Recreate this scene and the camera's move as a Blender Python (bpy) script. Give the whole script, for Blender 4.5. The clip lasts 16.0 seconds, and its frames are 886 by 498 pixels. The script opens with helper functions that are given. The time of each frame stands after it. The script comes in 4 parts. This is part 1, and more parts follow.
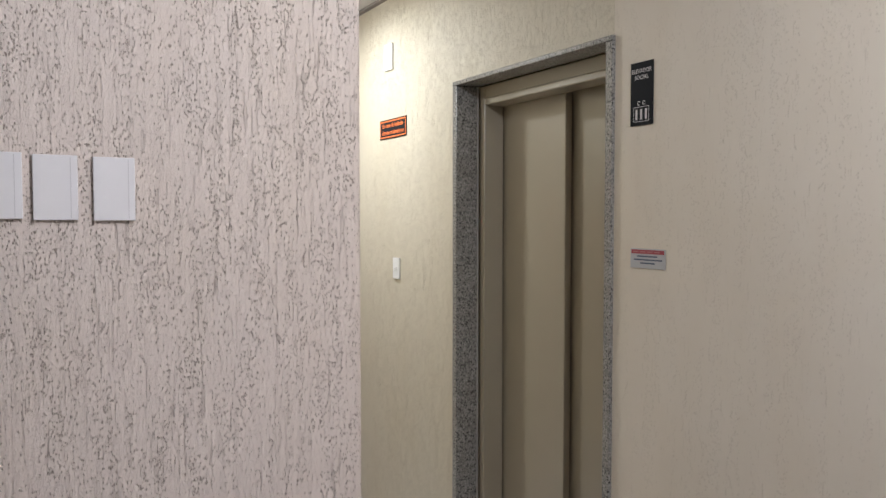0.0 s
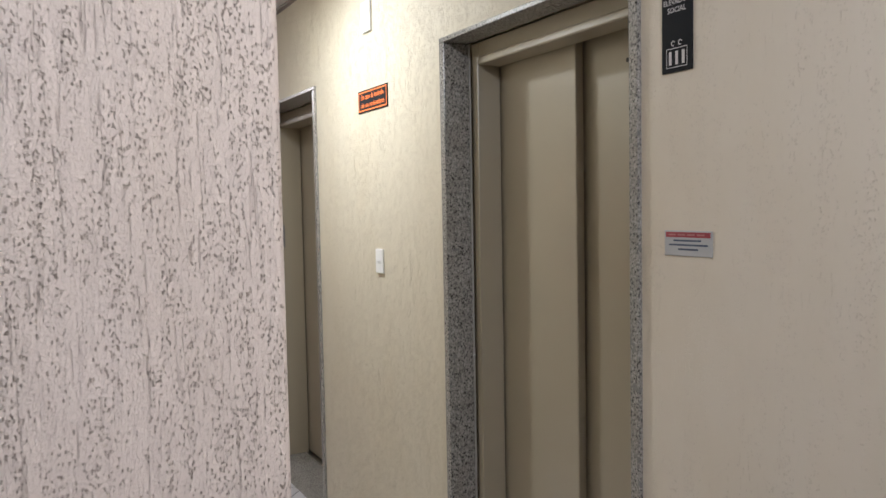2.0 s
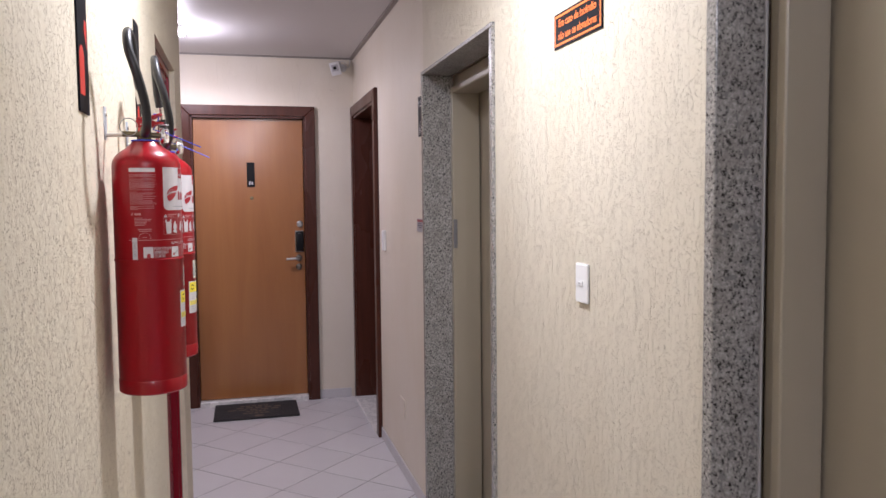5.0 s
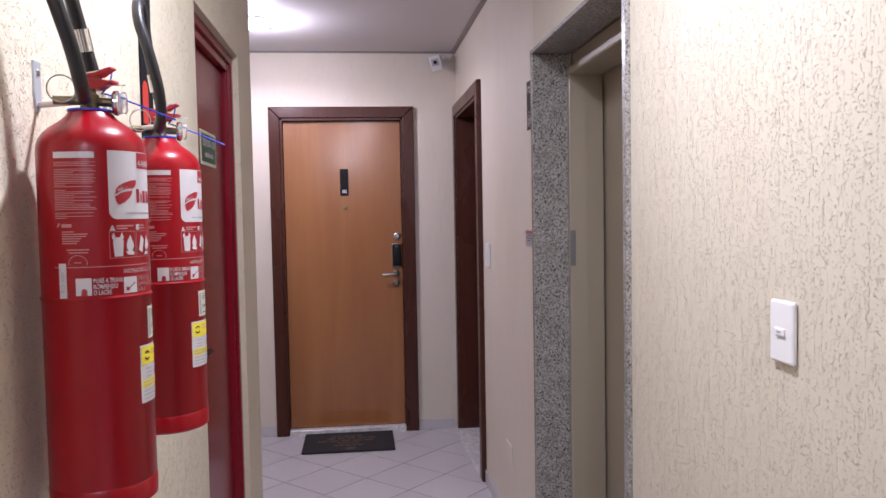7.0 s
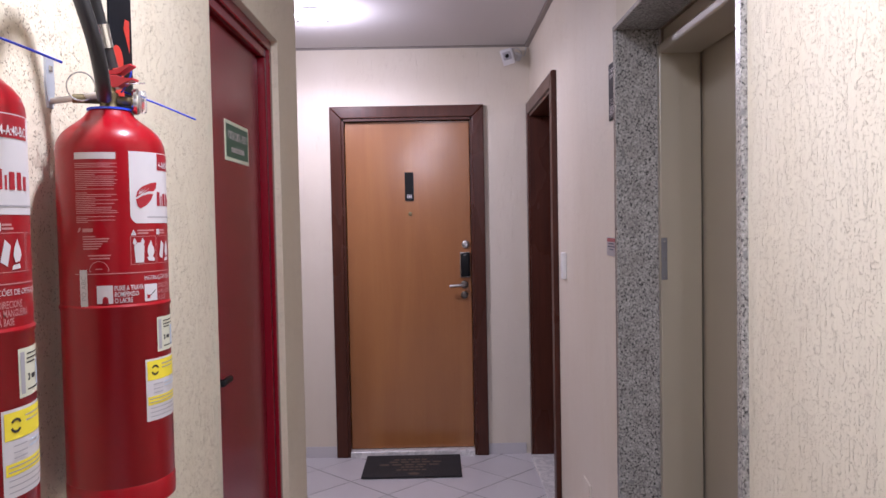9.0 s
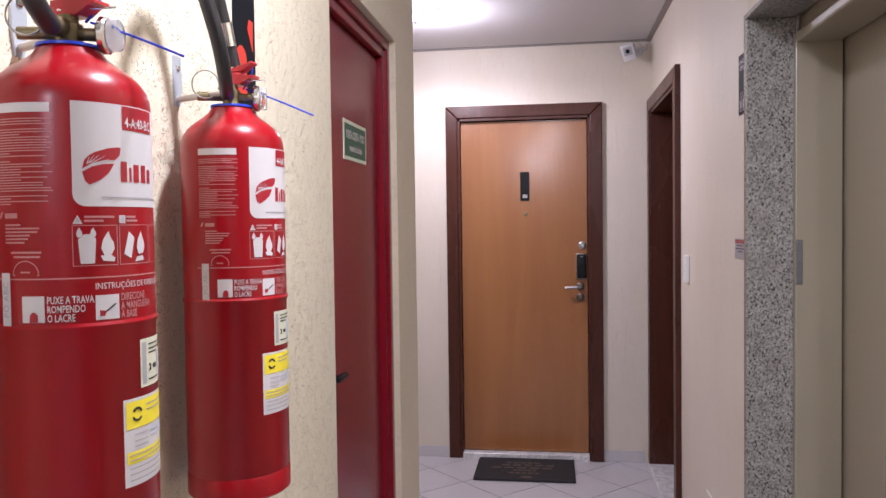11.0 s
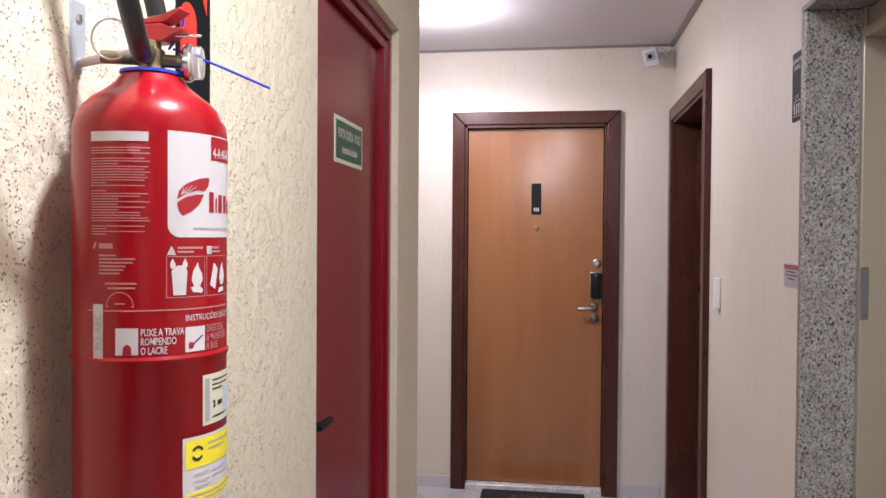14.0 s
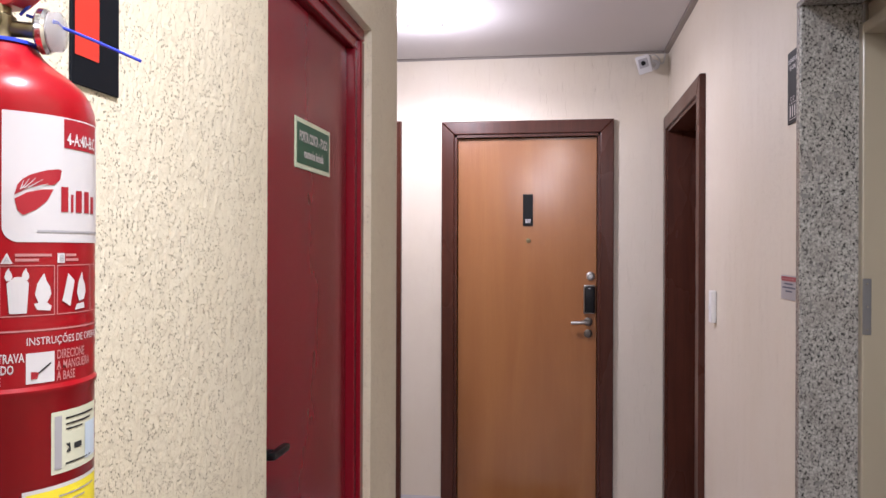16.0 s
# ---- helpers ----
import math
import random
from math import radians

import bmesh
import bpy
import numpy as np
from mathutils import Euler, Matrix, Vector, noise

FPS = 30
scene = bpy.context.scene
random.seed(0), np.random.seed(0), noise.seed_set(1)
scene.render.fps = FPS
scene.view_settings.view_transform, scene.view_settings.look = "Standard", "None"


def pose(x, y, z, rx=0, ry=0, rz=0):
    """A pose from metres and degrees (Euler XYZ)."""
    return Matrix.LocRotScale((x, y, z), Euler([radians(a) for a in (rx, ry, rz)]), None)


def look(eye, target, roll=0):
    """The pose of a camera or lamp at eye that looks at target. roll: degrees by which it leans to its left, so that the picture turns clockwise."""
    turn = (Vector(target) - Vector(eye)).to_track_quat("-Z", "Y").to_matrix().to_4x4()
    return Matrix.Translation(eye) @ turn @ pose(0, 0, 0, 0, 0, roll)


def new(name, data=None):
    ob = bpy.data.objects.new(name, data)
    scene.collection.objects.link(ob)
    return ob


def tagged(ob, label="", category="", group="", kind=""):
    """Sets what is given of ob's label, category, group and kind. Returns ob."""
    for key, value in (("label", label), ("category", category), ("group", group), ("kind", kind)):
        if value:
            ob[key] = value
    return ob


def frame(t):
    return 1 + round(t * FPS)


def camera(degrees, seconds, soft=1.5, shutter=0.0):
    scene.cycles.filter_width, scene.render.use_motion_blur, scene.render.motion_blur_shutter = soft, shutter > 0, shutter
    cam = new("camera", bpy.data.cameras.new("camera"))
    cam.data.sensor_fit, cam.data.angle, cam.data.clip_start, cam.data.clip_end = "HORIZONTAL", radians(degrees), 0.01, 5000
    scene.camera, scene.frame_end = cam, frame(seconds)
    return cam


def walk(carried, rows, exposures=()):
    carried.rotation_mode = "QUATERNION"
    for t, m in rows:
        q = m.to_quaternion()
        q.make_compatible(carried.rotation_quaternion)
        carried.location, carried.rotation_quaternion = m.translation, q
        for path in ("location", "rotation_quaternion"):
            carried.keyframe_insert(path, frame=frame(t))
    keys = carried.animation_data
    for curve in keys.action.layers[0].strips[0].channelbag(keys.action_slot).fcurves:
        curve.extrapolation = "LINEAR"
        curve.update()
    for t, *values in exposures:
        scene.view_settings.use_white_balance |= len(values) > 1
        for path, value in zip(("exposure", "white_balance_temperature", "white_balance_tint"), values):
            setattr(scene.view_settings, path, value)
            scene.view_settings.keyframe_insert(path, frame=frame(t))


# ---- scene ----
cam = camera(59.9, 16.0, shutter=0.25)
PATH = [
    (0, (0.283, 0.007, 1.523), (1.261, 1.75, 1.434), -0.0),
    (0.5, (0.31, 0.091, 1.53), (1.295, 1.829, 1.44), -0.1),
    (1, (0.329, 0.162, 1.521), (1.318, 1.898, 1.427), -0.4),
    (1.5, (0.418, 0.26, 1.502), (1.406, 1.996, 1.4), -0.7),
    (2, (0.551, 0.402, 1.493), (1.527, 2.144, 1.38), -1.1),
    (2.5, (0.644, 0.563, 1.484), (1.582, 2.324, 1.358), -1.6),
    (3, (0.729, 0.759, 1.498), (1.638, 2.535, 1.367), -1.6),
    (3.5, (0.856, 0.915, 1.493), (1.655, 2.744, 1.36), -1.7),
    (4, (0.971, 1.064, 1.492), (1.613, 2.954, 1.364), -1.3),
    (4.5, (1.005, 1.253, 1.473), (1.57, 3.167, 1.338), -0.7),
    (5, (1.018, 1.447, 1.488), (1.518, 3.379, 1.358), -0.6),
    (5.2, (1.023, 1.513, 1.478), (1.507, 3.449, 1.355), -0.6),
    (7.5, (1.194, 2.190, 1.471), (1.349, 4.182, 1.377), -1.1),
    (8, (1.199, 2.302, 1.459), (1.32, 4.297, 1.372), -1.1),
    (8.5, (1.235, 2.399, 1.462), (1.31, 4.396, 1.385), -1.2),
    (9, (1.25, 2.443, 1.459), (1.262, 4.442, 1.387), -1.1),
    (9.5, (1.25, 2.464, 1.456), (1.188, 4.462, 1.39), -1.0),
    (10, (1.24, 2.463, 1.454), (1.101, 4.457, 1.391), -0.9),
    (10.2, (1.235, 2.467, 1.454), (1.063, 4.458, 1.392), -0.9),
    (12.3, (1.267, 2.493, 1.452), (0.906, 4.459, 1.382), -0.5),
    (12.5, (1.264, 2.532, 1.456), (0.905, 4.499, 1.391), -0.5),
    (13, (1.258, 2.579, 1.455), (0.91, 4.548, 1.399), -0.2),
    (13.5, (1.227, 2.683, 1.465), (0.906, 4.657, 1.421), 0.0),
    (14, (1.193, 2.788, 1.467), (0.901, 4.767, 1.431), 0.4),
    (14.5, (1.179, 2.832, 1.461), (0.906, 4.813, 1.436), 0.4),
    (15, (1.2, 2.865, 1.461), (0.933, 4.847, 1.445), 0.5),
    (15.5, (1.228, 2.901, 1.463), (0.95, 4.882, 1.457), 0.3),
    (16, (1.241, 2.92, 1.46), (0.946, 4.898, 1.46), 0.2),
]
walk(cam, [(t, look(eye, target, roll)) for t, eye, target, roll in PATH],
     exposures=[(0.0, -0.37, 6200, 8), (2.5, -0.22, 6150, 9), (4.0, 0.02, 6000, 14), (5.0, -0.05, 5950, 19), (8.0, -0.07, 5750, 23), (10.2, 0.08, 5800, 22), (12.3, 0.24, 6000, 17), (14.0, 0.24, 6000, 16), (16.0, 0.32, 6000, 16)])

# ---- light ----
world = bpy.data.worlds.new("world")
world.use_nodes = True
world.node_tree.nodes["Background"].inputs[0].default_value = (0.6, 0.55, 0.5, 1)
world.node_tree.nodes["Background"].inputs[1].default_value = 0.02
scene.world = world

RIGHT, LEFT, END, LOBBY, CORNER, CEIL = 1.828, 0.750, 7.2, 1.287, 0.834, 2.528
PIER = 5.26
LAMPS = [  # x, y, watts round about, watts of the dome, watts downwards, colour, brightness of the glass
    (0.637, 6.36, 17.0, 22.0, 6.0, (0.97, 0.91, 0.95), 9),
    (1.25, 3.31, 4.0, 1.0, 24.0, (0.965, 0.965, 0.95), 12),
    (1.0, -0.10, 72.0, 0.0, 0.0, (0.945, 0.945, 0.985), 20),
]


# ---- materials ----
def material(name, colour, rough=0.6, metal=0.0, build=None, coat=0.0, spec=0.5):
    m = bpy.data.materials.new(name)
    m.use_nodes = True
    nt = m.node_tree
    b = nt.nodes["Principled BSDF"]
    b.inputs["Base Color"].default_value = (*colour, 1)
    b.inputs["Roughness"].default_value = rough
    b.inputs["Metallic"].default_value = metal
    b.inputs["Specular IOR Level"].default_value = spec
    b.inputs["Coat Weight"].default_value = coat
    if build:
        build(nt, b)
    return m


def coords(nt, scale, rot=(0, 0, 0)):
    tc = nt.nodes.new("ShaderNodeTexCoord")
    mp = nt.nodes.new("ShaderNodeMapping")
    mp.inputs["Scale"].default_value = scale
    mp.inputs["Rotation"].default_value = rot
    nt.links.new(tc.outputs["Object"], mp.inputs["Vector"])
    return mp.outputs["Vector"]


def noise_tex(nt, vec, scale=1.0, detail=3.0, rough=0.55, distort=0.0):
    n = nt.nodes.new("ShaderNodeTexNoise")
    n.inputs["Scale"].default_value = scale
    n.inputs["Detail"].default_value = detail
    n.inputs["Roughness"].default_value = rough
    n.inputs["Distortion"].default_value = distort
    nt.links.new(vec, n.inputs["Vector"])
    return n.outputs["Fac"]


def ramp(nt, fac, stops):
    r = nt.nodes.new("ShaderNodeValToRGB")
    el = r.color_ramp.elements
    while len(el) < len(stops):
        el.new(0.5)
    for e, (p, c) in zip(el, stops):
        e.position = p
        e.color = (*c, 1) if isinstance(c, tuple) else (c, c, c, 1)
    nt.links.new(fac, r.inputs["Fac"])
    return r.outputs["Color"]


def mix(nt, a, b, fac, kind="MIX"):
    x = nt.nodes.new("ShaderNodeMix")
    x.data_type, x.blend_type = "RGBA", kind
    for sock, v in ((x.inputs[0], fac), (x.inputs[6], a), (x.inputs[7], b)):
        if isinstance(v, (int, float)):
            sock.default_value = v
        elif isinstance(v, tuple):
            sock.default_value = (*v, 1)
        else:
            nt.links.new(v, sock)
    return x.outputs[2]


def maths(nt, op, a, b):
    x = nt.nodes.new("ShaderNodeMath")
    x.operation = op
    for sock, v in zip(x.inputs, (a, b)):
        if isinstance(v, (int, float)):
            sock.default_value = v
        else:
            nt.links.new(v, sock)
    return x.outputs[0]


def bump(nt, b, height, strength=0.5, dist=0.002):
    n = nt.nodes.new("ShaderNodeBump")
    n.inputs["Strength"].default_value = strength
    n.inputs["Distance"].default_value = dist
    nt.links.new(height, n.inputs["Height"])
    nt.links.new(n.outputs["Normal"], b.inputs["Normal"])


def noise_node(nt, scale):
    n = nt.nodes.new("ShaderNodeTexNoise")
    n.inputs["Scale"].default_value = scale
    nt.links.new(coords(nt, (1, 1, 1)), n.inputs["Vector"])
    return n.outputs["Color"]


def plaster(colour, groove, tall, cover, depth, grit, shade_dirt=0.3, patch=0.3, lines=0.3, edge=0.03, dots=0.0, size=240, chain=24, stretch=0.62):
    """Scratched render: short upright grooves, long thin lines and pinholes over a fine grit, under a coat of paint."""
    def build(nt, b):
        pits = noise_tex(nt, coords(nt, (groove, groove, groove / tall)), 1.0, 2.0, 0.6, 0.6)
        crumbs = noise_tex(nt, coords(nt, (groove * 1.5, groove * 1.5, groove * 1.1)), 1.0, 2.0, 0.5)
        where = noise_tex(nt, coords(nt, (24, 24, 5.0 if tall > 2 else 18)), 1.0, 4.0, 0.65)
        both = maths(nt, "ADD", maths(nt, "MULTIPLY", pits, 0.68), maths(nt, "MULTIPLY", crumbs, 0.32))
        both = maths(nt, "ADD", both, maths(nt, "MULTIPLY", maths(nt, "SUBTRACT", where, 0.5), patch))
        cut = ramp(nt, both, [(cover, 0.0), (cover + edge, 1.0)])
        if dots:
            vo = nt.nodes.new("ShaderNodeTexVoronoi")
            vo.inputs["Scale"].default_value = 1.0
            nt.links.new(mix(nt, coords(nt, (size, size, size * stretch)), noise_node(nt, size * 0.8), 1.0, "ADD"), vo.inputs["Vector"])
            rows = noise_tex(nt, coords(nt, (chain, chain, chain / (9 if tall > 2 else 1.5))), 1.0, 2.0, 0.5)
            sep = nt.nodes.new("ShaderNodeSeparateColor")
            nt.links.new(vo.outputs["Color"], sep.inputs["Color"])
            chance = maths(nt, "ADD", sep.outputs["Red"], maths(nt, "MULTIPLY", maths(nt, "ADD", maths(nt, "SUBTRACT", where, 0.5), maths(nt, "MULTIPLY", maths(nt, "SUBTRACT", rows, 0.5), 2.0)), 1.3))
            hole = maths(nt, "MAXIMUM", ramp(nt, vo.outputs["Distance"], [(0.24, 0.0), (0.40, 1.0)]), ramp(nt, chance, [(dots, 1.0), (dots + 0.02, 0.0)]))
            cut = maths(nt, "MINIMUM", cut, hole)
        long = noise_tex(nt, coords(nt, (groove * 0.9, groove * 0.9, groove * 0.035)), 1.0, 3.0, 0.6, 0.2)
        line = ramp(nt, long, [(0.30, 0.0), (0.36, 1.0)])
        fine = noise_tex(nt, coords(nt, (1, 1, 0.5)), grit, 4.0, 0.6)
        wave = noise_tex(nt, coords(nt, (60, 60, 10 if tall > 2 else 48)), 1.0, 3.0, 0.5)
        height = maths(nt, "ADD", maths(nt, "ADD", cut, maths(nt, "MULTIPLY", line, lines)),
                       maths(nt, "ADD", maths(nt, "MULTIPLY", fine, 0.22), maths(nt, "MULTIPLY", wave, 0.6)))
        bump(nt, b, height, 1.0, depth)
        stain = noise_tex(nt, coords(nt, (2.2, 2.2, 1.1)), 1.0, 5.0, 0.6)
        c = mix(nt, colour, tuple(x * f for x, f in zip(colour, (0.95, 0.93, 0.89))), ramp(nt, stain, [(0.42, 0.0), (0.72, 1.0)]))
        # Grooves and pits tinted dark brown: relief shade put into the colour, plus dirt.
        c = mix(nt, tuple(x * f for x, f in zip(colour, (0.50, 0.43, 0.38))), c, maths(nt, "ADD", maths(nt, "MULTIPLY", cut, shade_dirt), 1.0 - shade_dirt))
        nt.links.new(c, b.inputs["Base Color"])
    return build


CREAM = (0.70, 0.635, 0.54)
YELLOWED = (0.635, 0.58, 0.465)
PINKISH = (0.75, 0.648, 0.588)
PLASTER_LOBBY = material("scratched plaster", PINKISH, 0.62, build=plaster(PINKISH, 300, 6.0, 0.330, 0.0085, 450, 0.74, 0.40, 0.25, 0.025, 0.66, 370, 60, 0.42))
PLASTER_RIGHT = material("scratched plaster, thick paint", YELLOWED, 0.6, build=plaster(YELLOWED, 420, 8.0, 0.322, 0.0028, 500, 0.26, 0.42, 0.55, 0.03, 0.66, 340, 130))
PLASTER_SMOOTH = material("painted plaster, nearly smooth", CREAM, 0.6, build=plaster(CREAM, 260, 9.0, 0.325, 0.0011, 350, 0.12, 0.34, 0.12, 0.03, 0.93, 230))
BRIGHT = (0.76, 0.69, 0.54)
PLASTER_LEFT = material("pitted plaster", BRIGHT, 0.6, build=plaster(BRIGHT, 420, 1.2, 0.29, 0.0055, 420, 0.72, 0.24, 0.06, 0.03, 0.80, 330, 90, 0.9))
PLASTER_END = material("lined plaster", CREAM, 0.6, build=plaster(CREAM, 200, 14.0, 0.35, 0.0009, 400, 0.02, 0.3, 0.6))


def painted(colour, vary=0.06, scale=3.0, grain=180, depth=0.0004):
    def build(nt, b):
        n = noise_tex(nt, coords(nt, (1, 1, 1)), scale, 4.0, 0.6)
        c = mix(nt, tuple(x * (1 - vary) for x in colour), tuple(min(1, x * (1 + vary)) for x in colour), n)
        nt.links.new(c, b.inputs["Base Color"])
        bump(nt, b, noise_tex(nt, coords(nt, (1, 1, 1)), grain, 2.0), 0.25, depth)
    return build


CEILING = material("white ceiling paint", (0.62, 0.60, 0.60), 0.55, build=painted((0.62, 0.60, 0.60), 0.03, 1.5, 90, 0.0008))
# Dark tone put in for shade in closed gaps: ceiling void, shaft, behind leaves.
GAP_SHADE = material("dark gap shade", (0.16, 0.13, 0.12), 0.8)
GREYTRIM = material("brownish grey metal angle", (0.27, 0.235, 0.215), 0.5, build=painted((0.27, 0.235, 0.215), 0.08, 5, 120))


def tile_build(nt, b):
    oi = nt.nodes.new("ShaderNodeObjectInfo")
    n = noise_tex(nt, coords(nt, (1, 1, 1)), 14, 5.0, 0.65)
    c = mix(nt, (0.55, 0.53, 0.55), (0.60, 0.58, 0.60), n)
    c = mix(nt, c, (0.50, 0.485, 0.50), maths(nt, "MULTIPLY", oi.outputs["Random"], 0.35))
    nt.links.new(c, b.inputs["Base Color"])
    nt.links.new(ramp(nt, noise_tex(nt, coords(nt, (1, 1, 1)), 5, 4.0), [(0.3, 0.32), (0.7, 0.45)]), b.inputs["Roughness"])
    bump(nt, b, noise_tex(nt, coords(nt, (1, 1, 1)), 12, 2.0), 0.1, 0.0006)


TILE = material("glazed floor tile", (0.66, 0.64, 0.65), 0.3, build=tile_build)
GROUT = material("grey grout", (0.13, 0.12, 0.12), 0.9, build=painted((0.13, 0.12, 0.12), 0.25, 9, 200))


def granite_build(nt, b):
    grain = noise_tex(nt, coords(nt, (1, 1, 0.8)), 175, 2.5, 0.55, 0.5)
    c = ramp(nt, grain, [(0.33, (0.02, 0.02, 0.018)), (0.385, (0.09, 0.087, 0.082)), (0.43, (0.235, 0.225, 0.21)), (0.55, (0.325, 0.31, 0.285)), (0.70, (0.46, 0.44, 0.41))])
    big = noise_tex(nt, coords(nt, (1, 1, 1)), 48, 2.0)
    c = mix(nt, c, (0.20, 0.195, 0.19), ramp(nt, big, [(0.63, 0.0), (0.66, 0.85)]))
    cloud = noise_tex(nt, coords(nt, (1, 1, 1)), 14, 3.0)
    c = mix(nt, c, (0.20, 0.18, 0.165), ramp(nt, cloud, [(0.45, 0.0), (0.75, 0.5)]))
    nt.links.new(c, b.inputs["Base Color"])


GRANITE = material("grey granite", (0.3, 0.28, 0.26), 0.25, build=granite_build)


def marble_build(nt, b):
    n = noise_tex(nt, coords(nt, (1, 1, 1)), 9, 6.0, 0.6, 1.5)
    nt.links.new(ramp(nt, n, [(0.40, (0.78, 0.76, 0.75)), (0.50, (0.55, 0.54, 0.54)), (0.56, (0.78, 0.76, 0.75))]), b.inputs["Base Color"])


MARBLE = material("white marble", (0.75, 0.73, 0.72), 0.3, build=marble_build)
BEIGE = material("beige enamelled steel", (0.335, 0.292, 0.218), 0.32, spec=0.9, build=painted((0.335, 0.292, 0.218), 0.04, 2.0, 300, 0.0002))
STEEL = material("brushed steel", (0.45, 0.44, 0.43), 0.35, 1.0)
DULL = material("dull grey steel", (0.22, 0.22, 0.23), 0.45, 0.6)
ZINC = material("zinc plate", (0.50, 0.53, 0.58), 0.38, 0.35)
SEALANT = material("pale sealant", (0.55, 0.53, 0.50), 0.6)
CHROME = material("chrome", (0.75, 0.74, 0.72), 0.18, 1.0)


def wood_build(pale, dark, stretch, ring, rough=(0.42, 0.52), sag=0.0004):
    def build(nt, b):
        v = coords(nt, (ring, ring, ring / stretch))
        n = noise_tex(nt, v, 1.0, 6.0, 0.6, 0.6)
        f = noise_tex(nt, coords(nt, (420, 420, 9)), 1.0, 3.0, 0.6)
        big = noise_tex(nt, coords(nt, (3, 3, 1.1)), 1.0, 3.0)
        c = mix(nt, dark, pale, ramp(nt, n, [(0.3, 0.0), (0.7, 1.0)]))
        c = mix(nt, c, mix(nt, dark, pale, 0.35), ramp(nt, f, [(0.45, 0.0), (0.8, 0.5)]))
        c = mix(nt, c, pale, maths(nt, "MULTIPLY", big, 0.35))
        nt.links.new(c, b.inputs["Base Color"])
        nt.links.new(ramp(nt, big, [(0.3, rough[0]), (0.7, rough[1])]), b.inputs["Roughness"])
        coatwave = noise_tex(nt, coords(nt, (55, 55, 4)), 1.0, 3.0, 0.6)
        bump(nt, b, maths(nt, "ADD", maths(nt, "MULTIPLY", f, 0.08), coatwave), 0.5, sag)
        b.inputs["Coat Roughness"].default_value = 0.18
    return build


HONEY = material("varnished honey wood", (0.40, 0.19, 0.07), 0.45, coat=0.6, spec=0.3, build=wood_build((0.34, 0.138, 0.040), (0.25, 0.090, 0.025), 14, 7, (0.38, 0.48), 0.0020))
BROWN = material("dark stained wood", (0.085, 0.032, 0.02), 0.35, spec=0.25, build=wood_build((0.082, 0.025, 0.015), (0.042, 0.013, 0.008), 16, 40, (0.24, 0.34), 0.0006))
FIRE_RED = material("dark red door enamel", (0.20, 0.005, 0.014), 0.24, build=painted((0.20, 0.005, 0.014), 0.10, 4.0, 7, 0.004), spec=0.45)
CAN_RED = material("glossy red enamel", (0.275, 0.002, 0.007), 0.30, build=painted((0.275, 0.002, 0.007), 0.05, 6.0, 160, 0.0002), coat=0.14, spec=0.3)
LEVER_RED = material("red lever paint", (0.44, 0.014, 0.022), 0.35)
BRONZE = material("dark bronze", (0.14, 0.12, 0.105), 0.38, 0.85)
LABEL_RED = material("printed red", (0.33, 0.008, 0.018), 0.45)
LABEL_WHITE = material("printed white", (0.57, 0.545, 0.555), 0.4, build=painted((0.57, 0.545, 0.555), 0.03, 30, 200, 0.0001))
AGED = material("aged white plastic", (0.60, 0.59, 0.60), 0.45)
LABEL_PINK = material("worn white print", (0.46, 0.19, 0.19), 0.5)
HOOK = material("worn cream paint on steel", (0.50, 0.45, 0.40), 0.5)
LABEL_YELLOW = material("printed yellow", (0.80, 0.66, 0.03), 0.45)
LABEL_GREEN = material("pale yellowish green paper", (0.58, 0.58, 0.45), 0.5)
LABEL_GREY = material("printed grey", (0.35, 0.34, 0.36), 0.5)
LABEL_BLUE = material("pale blue print", (0.50, 0.58, 0.68), 0.5)
INK = material("black ink", (0.02, 0.02, 0.022), 0.5)
RUBBER = material("black rubber", (0.018, 0.018, 0.02), 0.42, build=painted((0.018, 0.018, 0.02), 0.2, 60, 300, 0.0004))
BRASS = material("dull brass", (0.22, 0.18, 0.10), 0.45, 0.9, build=painted((0.22, 0.18, 0.10), 0.25, 60, 300))
GLASSY = material("clear gauge cover", (0.92, 0.92, 0.92), 0.06)
GLASSY.node_tree.nodes["Principled BSDF"].inputs["Transmission Weight"].default_value = 0.85
GLASSY.node_tree.nodes["Principled BSDF"].inputs["IOR"].default_value = 1.3
BLUE = material("blue plastic", (0.02, 0.05, 0.55), 0.4)
WHITE = material("white plastic", (0.80, 0.80, 0.80), 0.35)
CERAMIC = material("white painted plate", (0.78, 0.755, 0.765), 0.45, build=painted((0.78, 0.755, 0.765), 0.05, 16, 120, 0.0004))
BLACK = material("black plastic", (0.009, 0.009, 0.010), 0.35, spec=0.14)
BLACK_SIGN = material("black sign plate", (0.008, 0.009, 0.012), 0.45, spec=0.07)
SIGN_RED = material("sign red", (0.55, 0.035, 0.02), 0.4)
ORANGE = material("orange print", (0.85, 0.20, 0.04), 0.5, spec=0.3)
SIGN_GREEN = material("dark green print", (0.012, 0.10, 0.055), 0.4)
SIGN_PALE = material("pale luminous sign border", (0.66, 0.72, 0.55), 0.45)
PLAQUE = material("brushed grey plaque", (0.48, 0.49, 0.52), 0.4, 0.3)
PLAQUE_RED = material("dull red print", (0.32, 0.045, 0.065), 0.45)
SLATE = material("dark blue print", (0.07, 0.09, 0.15), 0.5)


